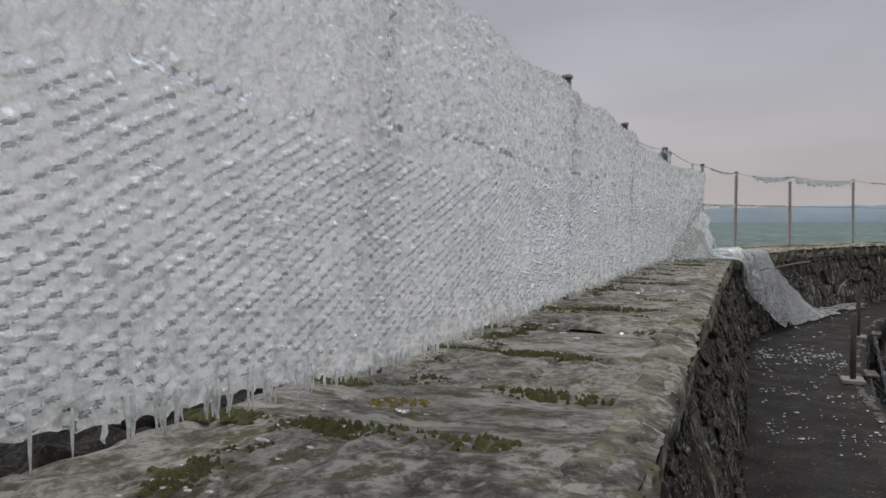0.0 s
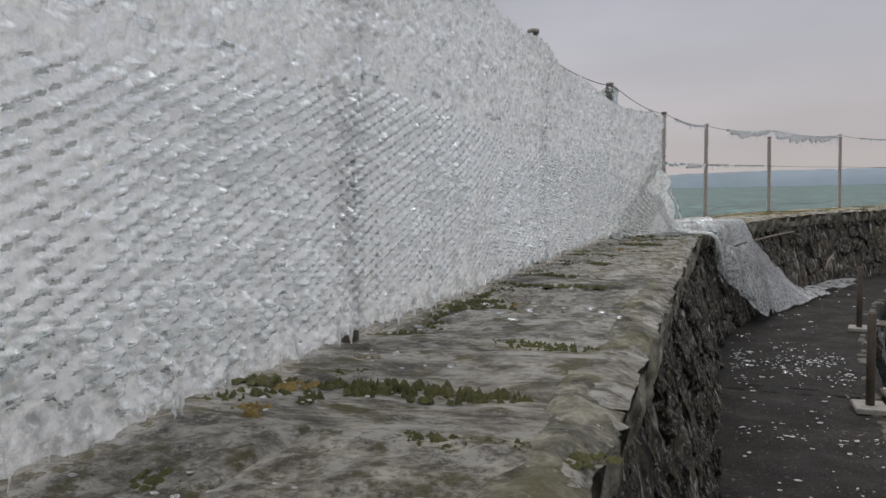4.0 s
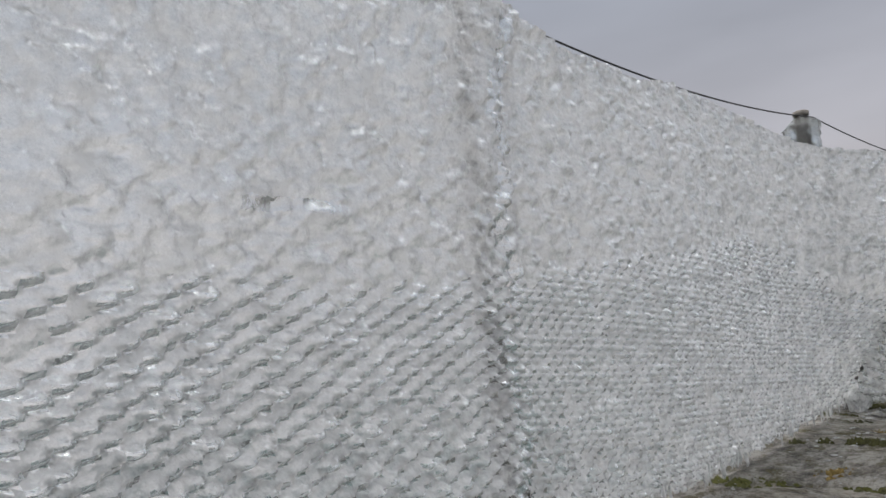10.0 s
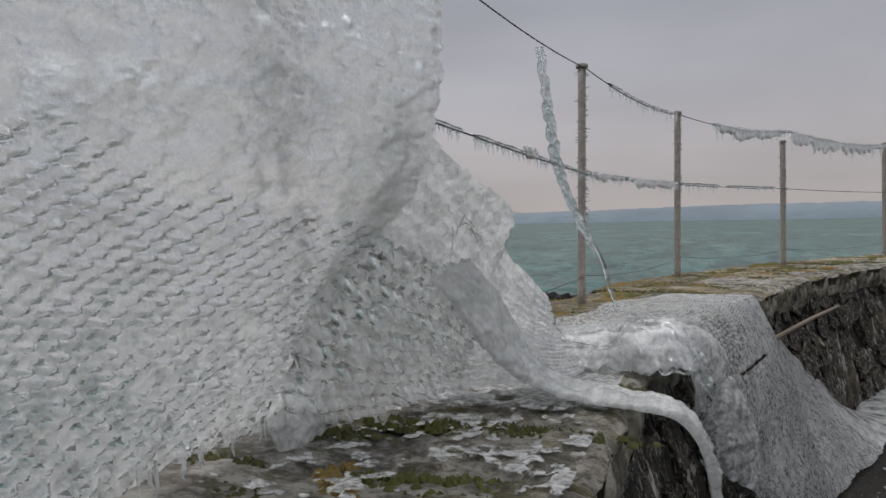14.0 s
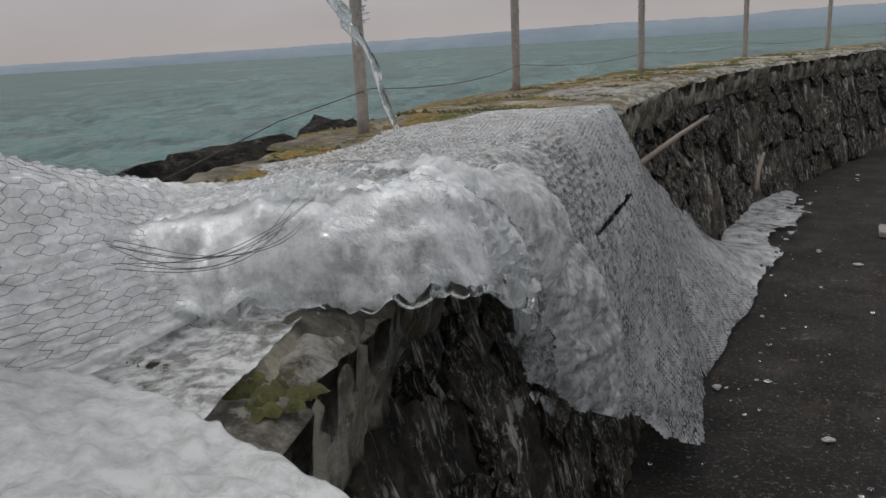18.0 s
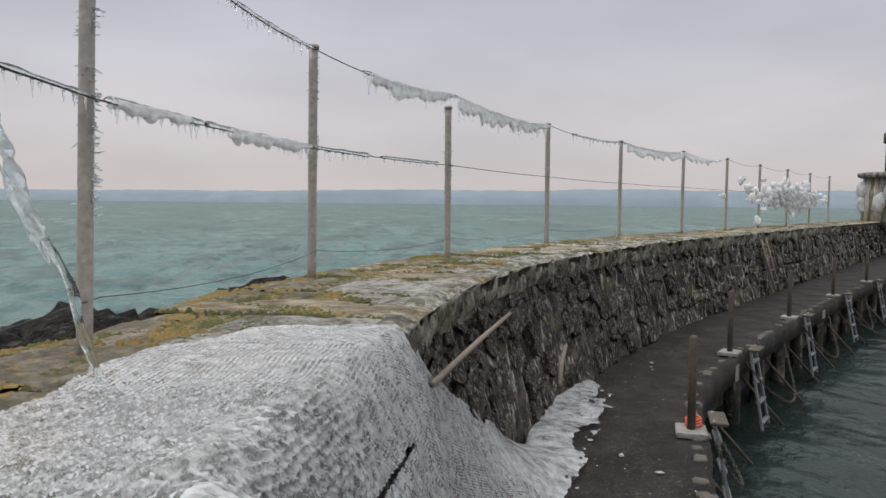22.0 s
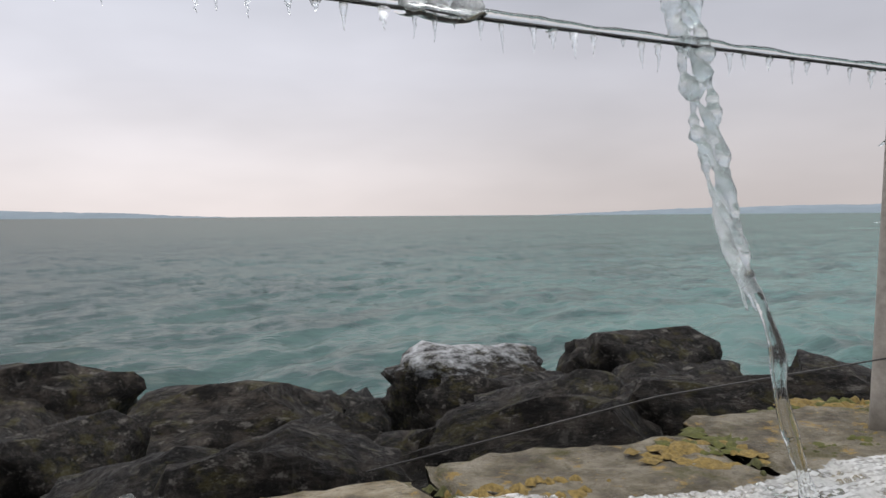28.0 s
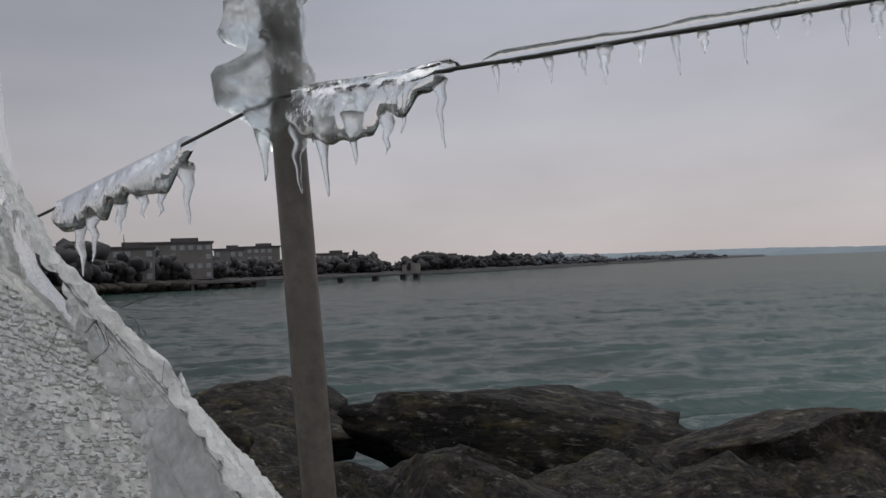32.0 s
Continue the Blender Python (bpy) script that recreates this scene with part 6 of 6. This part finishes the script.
def build_quay_edge():
    rnd = random.Random(8)
    quay = tagged(new("quay_edge"), "broken pale edging stones, piles and braces under the walkway", "quay edge", kind="structure")
    j = 60
    while j < len(EDGE) - 10:
        t, n = ETAN[j], np.array([ETAN[j][1], -ETAN[j][0]])
        turn = Matrix.Rotation(math.atan2(t[1], t[0]), 4, 'Z')
        e = EDGE[j]
        if rnd.random() < 0.35:
            part("edging_stone", box_bm(rnd.uniform(0.08, 0.2), rnd.uniform(0.06, 0.12), 0.035, (e[0] - n[0] * 0.05, e[1] - n[1] * 0.05, 0.0), 0.015, turn), M_EDGE, quay)
        if rnd.random() < 0.25:
            part("fascia_patch", box_bm(rnd.uniform(0.12, 0.28), 0.05, rnd.uniform(0.1, 0.2), (e[0] - n[0] * 0.02, e[1] - n[1] * 0.02, -0.14), 0.015, turn), M_CONC, quay)
        if j % 13 < 4:
            p = e - n * 0.22
            v, f = tube([(p[0], p[1], -0.18), (p[0], p[1], -1.6)], 0.09, 10)
            solid("pile", v, f, M_CORE, quay)
            q = p + n * 0.75 + t * 0.5
            v, f = tube([(p[0], p[1], -0.25), (q[0], q[1], -1.25)], 0.018, 6)
            solid("brace", v, f, M_RUST, quay)
        j += 4
    # dark back wall below the deck
    ii = np.arange(0, len(EDGE), 5)
    nn = np.stack([ETAN[ii, 1], -ETAN[ii, 0]], -1)
    q = EDGE[ii] - nn * 0.5
    v = np.stack([np.c_[q, np.full(len(ii), -0.15)], np.c_[q, np.full(len(ii), -1.6)]], 1).reshape(-1, 3)
    solid("footing", v, grid_faces(len(ii), 2), M_CORE, quay)


def build_wall_details():
    v, f = tube([(0.40, 12.38, 0.86), (0.70, 13.2, 0.88), (1.00, 14.05, 0.88)], [0.014, 0.013, 0.01], 8)
    tagged(solid("driftwood_pole", v + np.array([0.035, -0.02, 0]), f, M_STICK), "pale bleached pole lodged along the wall face", "pole")
    v, f = tube([(1.50, 14.75, 0.26), (1.56, 14.95, 0.38), (1.66, 15.2, 0.46)], [0.016, 0.02, 0.012], 8)
    tagged(solid("driftwood_stick", v + np.array([0.03, -0.02, 0]), f, M_STICK), "short pale stick against the wall", "stick")
    lad = tagged(new("wall_ladder"), "short faded wooden ladder leaning on the sea wall", "ladder")
    i = S_OF_Y(22.2)
    p = np.array(wall_at(i, -0.36, 0.0))
    t = TAN[i]
    L = LEFT[i]
    for s in (-0.16, 0.16):
        a, c = p + np.array([t[0] * s, t[1] * s, 0.1]), p + np.array([t[0] * s + L[0] * 0.26, t[1] * s + L[1] * 0.26, 0.98])
        v, f = tube([a, (a + c) / 2, c], 0.018, 6)
        solid("stile", v, f, M_STICK, lad)
    for k in range(4):
        z = 0.22 + 0.22 * k
        q = p + np.array([L[0] * 0.27 * (z - 0.1) / 0.88, L[1] * 0.27 * (z - 0.1) / 0.88, z])
        v, f = tube([q - np.array([t[0], t[1], 0]) * 0.16, q, q + np.array([t[0], t[1], 0]) * 0.16], 0.014, 6)
        solid("rung", v, f, M_STICK, lad)


# ---- beacon hut at the wall's end, and the ice heaped on the fence before it ----
def build_beacon():
    b = tagged(new("beacon_hut"), "small ice-plastered stone beacon hut with a lamp mast", "beacon")
    b.location = (17.35, 33.3, WALL_Z)
    v, f = tube([(0, 0, -0.1), (0, 0, 0.5), (0, 0, 1.45), (0, 0, 1.5)], [0.72, 0.70, 0.66, 0.3], 12)
    solid("body", v, f, M_CAP, b)
    v, f = tube([(0, 0, 1.45), (0, 0, 1.5), (0, 0, 1.62), (0, 0, 1.66)], [0.75, 0.85, 0.85, 0.6], 12)
    solid("roof_slab", v, f, M_CAP, b)
    v, f = tube([(0, 0, 1.6), (0, 0, 2.6), (0, 0, 2.62)], [0.05, 0.045, 0.045], 8)
    solid("mast", v, f, M_RUST, b)
    v, f = tube([(0, 0, 2.6), (0, 0, 2.66), (0, 0, 2.95), (0, 0, 3.0)], [0.06, 0.13, 0.13, 0.05], 10)
    solid("lantern", v, f, M_RUST, b)
    rnd = random.Random(2)
    for k in range(9):
        a = rnd.uniform(0, 6.3)
        o = lump(ICO3[0], 600 + k, 0.4) * np.array([0.22, 0.22, rnd.uniform(0.2, 0.5)]) + np.array([0.66 * math.cos(a), 0.66 * math.sin(a), rnd.uniform(0.5, 1.3)])
        solid("ice_plaster", o, ICO3[1], M_MOUND, b)
    heap = tagged(new("fence_ice_mass"), "great white mass of spray ice clotted on the fence", "ice mass")
    for k in range(230):
        y = rnd.gauss(26.6, 1.1)
        p = along(MID_WIRE, y, y, 1)[0]
        o = lump(ICO2[0], 640 + k % 30, 0.9, 2.8) * np.array([0.05, rnd.uniform(0.04, 0.15), rnd.uniform(0.03, 0.12)]) + np.array([p[0] + rnd.uniform(-0.06, 0.06), y, rnd.gauss(1.78, 0.15)])
        solid("ice_clot", o, ICO2[1], M_SNOW, heap)


# ---- the town shore beyond the standing netting ----
def polar(az, d, z=0.0):
    a = radians(az)
    return (-math.sin(a) * d, 10 + math.cos(a) * d, z)


def build_town():
    rnd = random.Random(77)
    line = [(158, 100), (150, 118), (143, 150), (136, 215), (129, 265), (122, 300), (115, 340), (108, 480), (102, 760), (97, 1300), (94, 2000)]
    azs = np.arange(158, 94, -0.3)
    ds = np.interp(-azs, [-a for a, _ in line], [d for _, d in line])
    rows = []
    for k, (dd, z) in enumerate(((0, -1.4), (2, 0.4), (25, 1.5), (260, 5.0), (900, 3.0))):
        rows.append(np.array([polar(a, d + dd * (1 + d / 900), z) for a, d in zip(azs, ds)]))
    v = np.stack(rows, 1)
    tagged(solid("shore_land", v.reshape(-1, 3), grid_faces(len(azs), 5)[:, ::-1], M_SHORE), "low dark wooded shore of the lake", "shore", kind="structure")
    crowns, hazy = [], []
    for a in np.arange(156, 96.5, -0.2):
        d = float(np.interp(-a, [-q for q, _ in line], [w for _, w in line]))
        n = 4 if d < 700 else 2
        for _ in range(n):
            dd = d + rnd.uniform(6, 40) * (1 + d / 600)
            p = polar(a + rnd.uniform(-0.15, 0.15), dd, 1.0)
            tall = rnd.random() < 0.1
            h = rnd.uniform(3.5, 9.0) * (1.25 if tall else 1) * (0.75 + 0.5 * noise.noise(Vector((a * 0.35, 0, 0))))
            w = h * (0.16 if tall else rnd.uniform(0.35, 0.6)) * (1 + d / 1600)
            for _ in range(5):
                o = ICO1[0] * (1 + 0.5 * np.array([rnd.uniform(-1, 1) for _ in ICO1[0]]))[:, None]
                at = np.array([p[0] + w * rnd.uniform(-0.7, 0.7), p[1] + w * rnd.uniform(-0.7, 0.7), 0.6 + h * rnd.uniform(0.2, 0.9)])
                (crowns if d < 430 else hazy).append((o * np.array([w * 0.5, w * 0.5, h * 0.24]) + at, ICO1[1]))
    v, f = merge(crowns)
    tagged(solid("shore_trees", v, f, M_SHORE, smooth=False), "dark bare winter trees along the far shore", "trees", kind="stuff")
    # trees further off take the colour with haze painted in
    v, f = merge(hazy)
    tagged(solid("haze_tinted_trees", v, f, M_SHORE_FAR, smooth=False), "trees on the distant shore, greyed by painted haze", "trees", kind="stuff")
    for az, d, w, h, storeys, cols in ((140.6, 190, 12, 8.0, 3, 5), (137.2, 225, 19, 10.5, 4, 8), (133.6, 265, 10, 9.6, 3, 4), (131.4, 290, 15, 11.0, 4, 6), (144.5, 170, 12, 7.5, 3, 5), (126, 330, 14, 8.5, 3, 6), (117, 420, 14, 7, 2, 6), (112, 520, 18, 7, 2, 6)):
        x, y, _ = polar(az, d)
        turn = Matrix.Translation((x, y, 0.8)) @ Matrix.Rotation(radians(az), 4, 'Z')
        hs = tagged(new("shore_house"), "flat-roofed pale building among trees on the far shore", "house", "buildings on the far shore")
        hs.matrix_basis = turn
        part("wall", box_bm(w, 9, h, (0, 4.5, h / 2)), M_WALLFAR, hs)
        part("roof", box_bm(w + 0.8, 9.8, 0.5, (0, 4.5, h + 0.25)), M_ROOFFAR, hs)
        part("roof_house", box_bm(w * 0.4, 4, 1.2, (w * 0.1, 4.5, h + 1.0)), M_ROOFFAR, hs)
        for s in range(storeys):
            for c in range(cols):
                if rnd.random() < 0.8:
                    part("window", box_bm(w / cols * 0.55, 0.2, h / storeys * 0.5, (-w / 2 + (c + 0.5) * w / cols, -0.05, (s + 0.5) * h / storeys)), M_GLASSFAR, hs)
    # stone mole and jetty
    mole = []
    for k in range(150):
        u = rnd.random()
        x, y = -66 - 48 * u + rnd.uniform(-4, 4), -104 + 6 * u + rnd.uniform(-3.5, 3.5)
        o = lump(ICO2[0], rnd.randrange(60), 0.4)
        r = rnd.uniform(0.8, 1.6)
        mole.append((o * np.array([r * 1.3, r, r * 0.8]) + np.array([x, y, -0.5 + 1.3 * (1 - u) * rnd.random()]), ICO2[1]))
    v, f = merge(mole)
    tagged(solid("far_mole", v, f, M_BOULDER, smooth=False), "dark heaped boulders of a far mole", "mole", kind="stuff")
    a, c = Vector((-96, -98, 0.35)), Vector((-166, -84, 0.35))
    jet = tagged(new("jetty"), "long low bathing jetty with a pale kiosk at its head", "jetty")
    d = c - a
    rot = Matrix.Rotation(math.atan2(d.y, d.x), 4, 'Z')
    jet.matrix_basis = Matrix.Translation(a) @ rot
    ln = d.length
    part("deck", box_bm(ln, 2.2, 0.35, (ln / 2, 0, 0)), M_ROOFFAR, jet)
    for k, s in enumerate((0.08, 0.3, 0.62, 0.78, 0.92, 0.99)):
        part("pier_leg", box_bm(2.4 if k == 1 else 0.6, 1.8, 1.9, (ln * s, 0, -0.95)), M_ROOFFAR, jet)
    part("kiosk", box_bm(1.7, 1.8, 2.6, (ln - 0.9, 0, 1.3)), M_WALLFAR, jet)
    part("rail_block", box_bm(0.5, 1.0, 2.2, (ln - 5.2, 0, 1.1)), M_WALLFAR, jet)
    for s in (0.55, 0.68, 0.8, 0.9):
        part("rail_post", box_bm(0.12, 0.12, 1.1, (ln * s, -1.0, 0.7)), M_ROOFFAR, jet)


build_bollards()
build_quay_edge()
build_wall_details()
build_beacon()
build_town()
JOINTS = build_caps()
build_moss(JOINTS)
build_face()
build_chips()
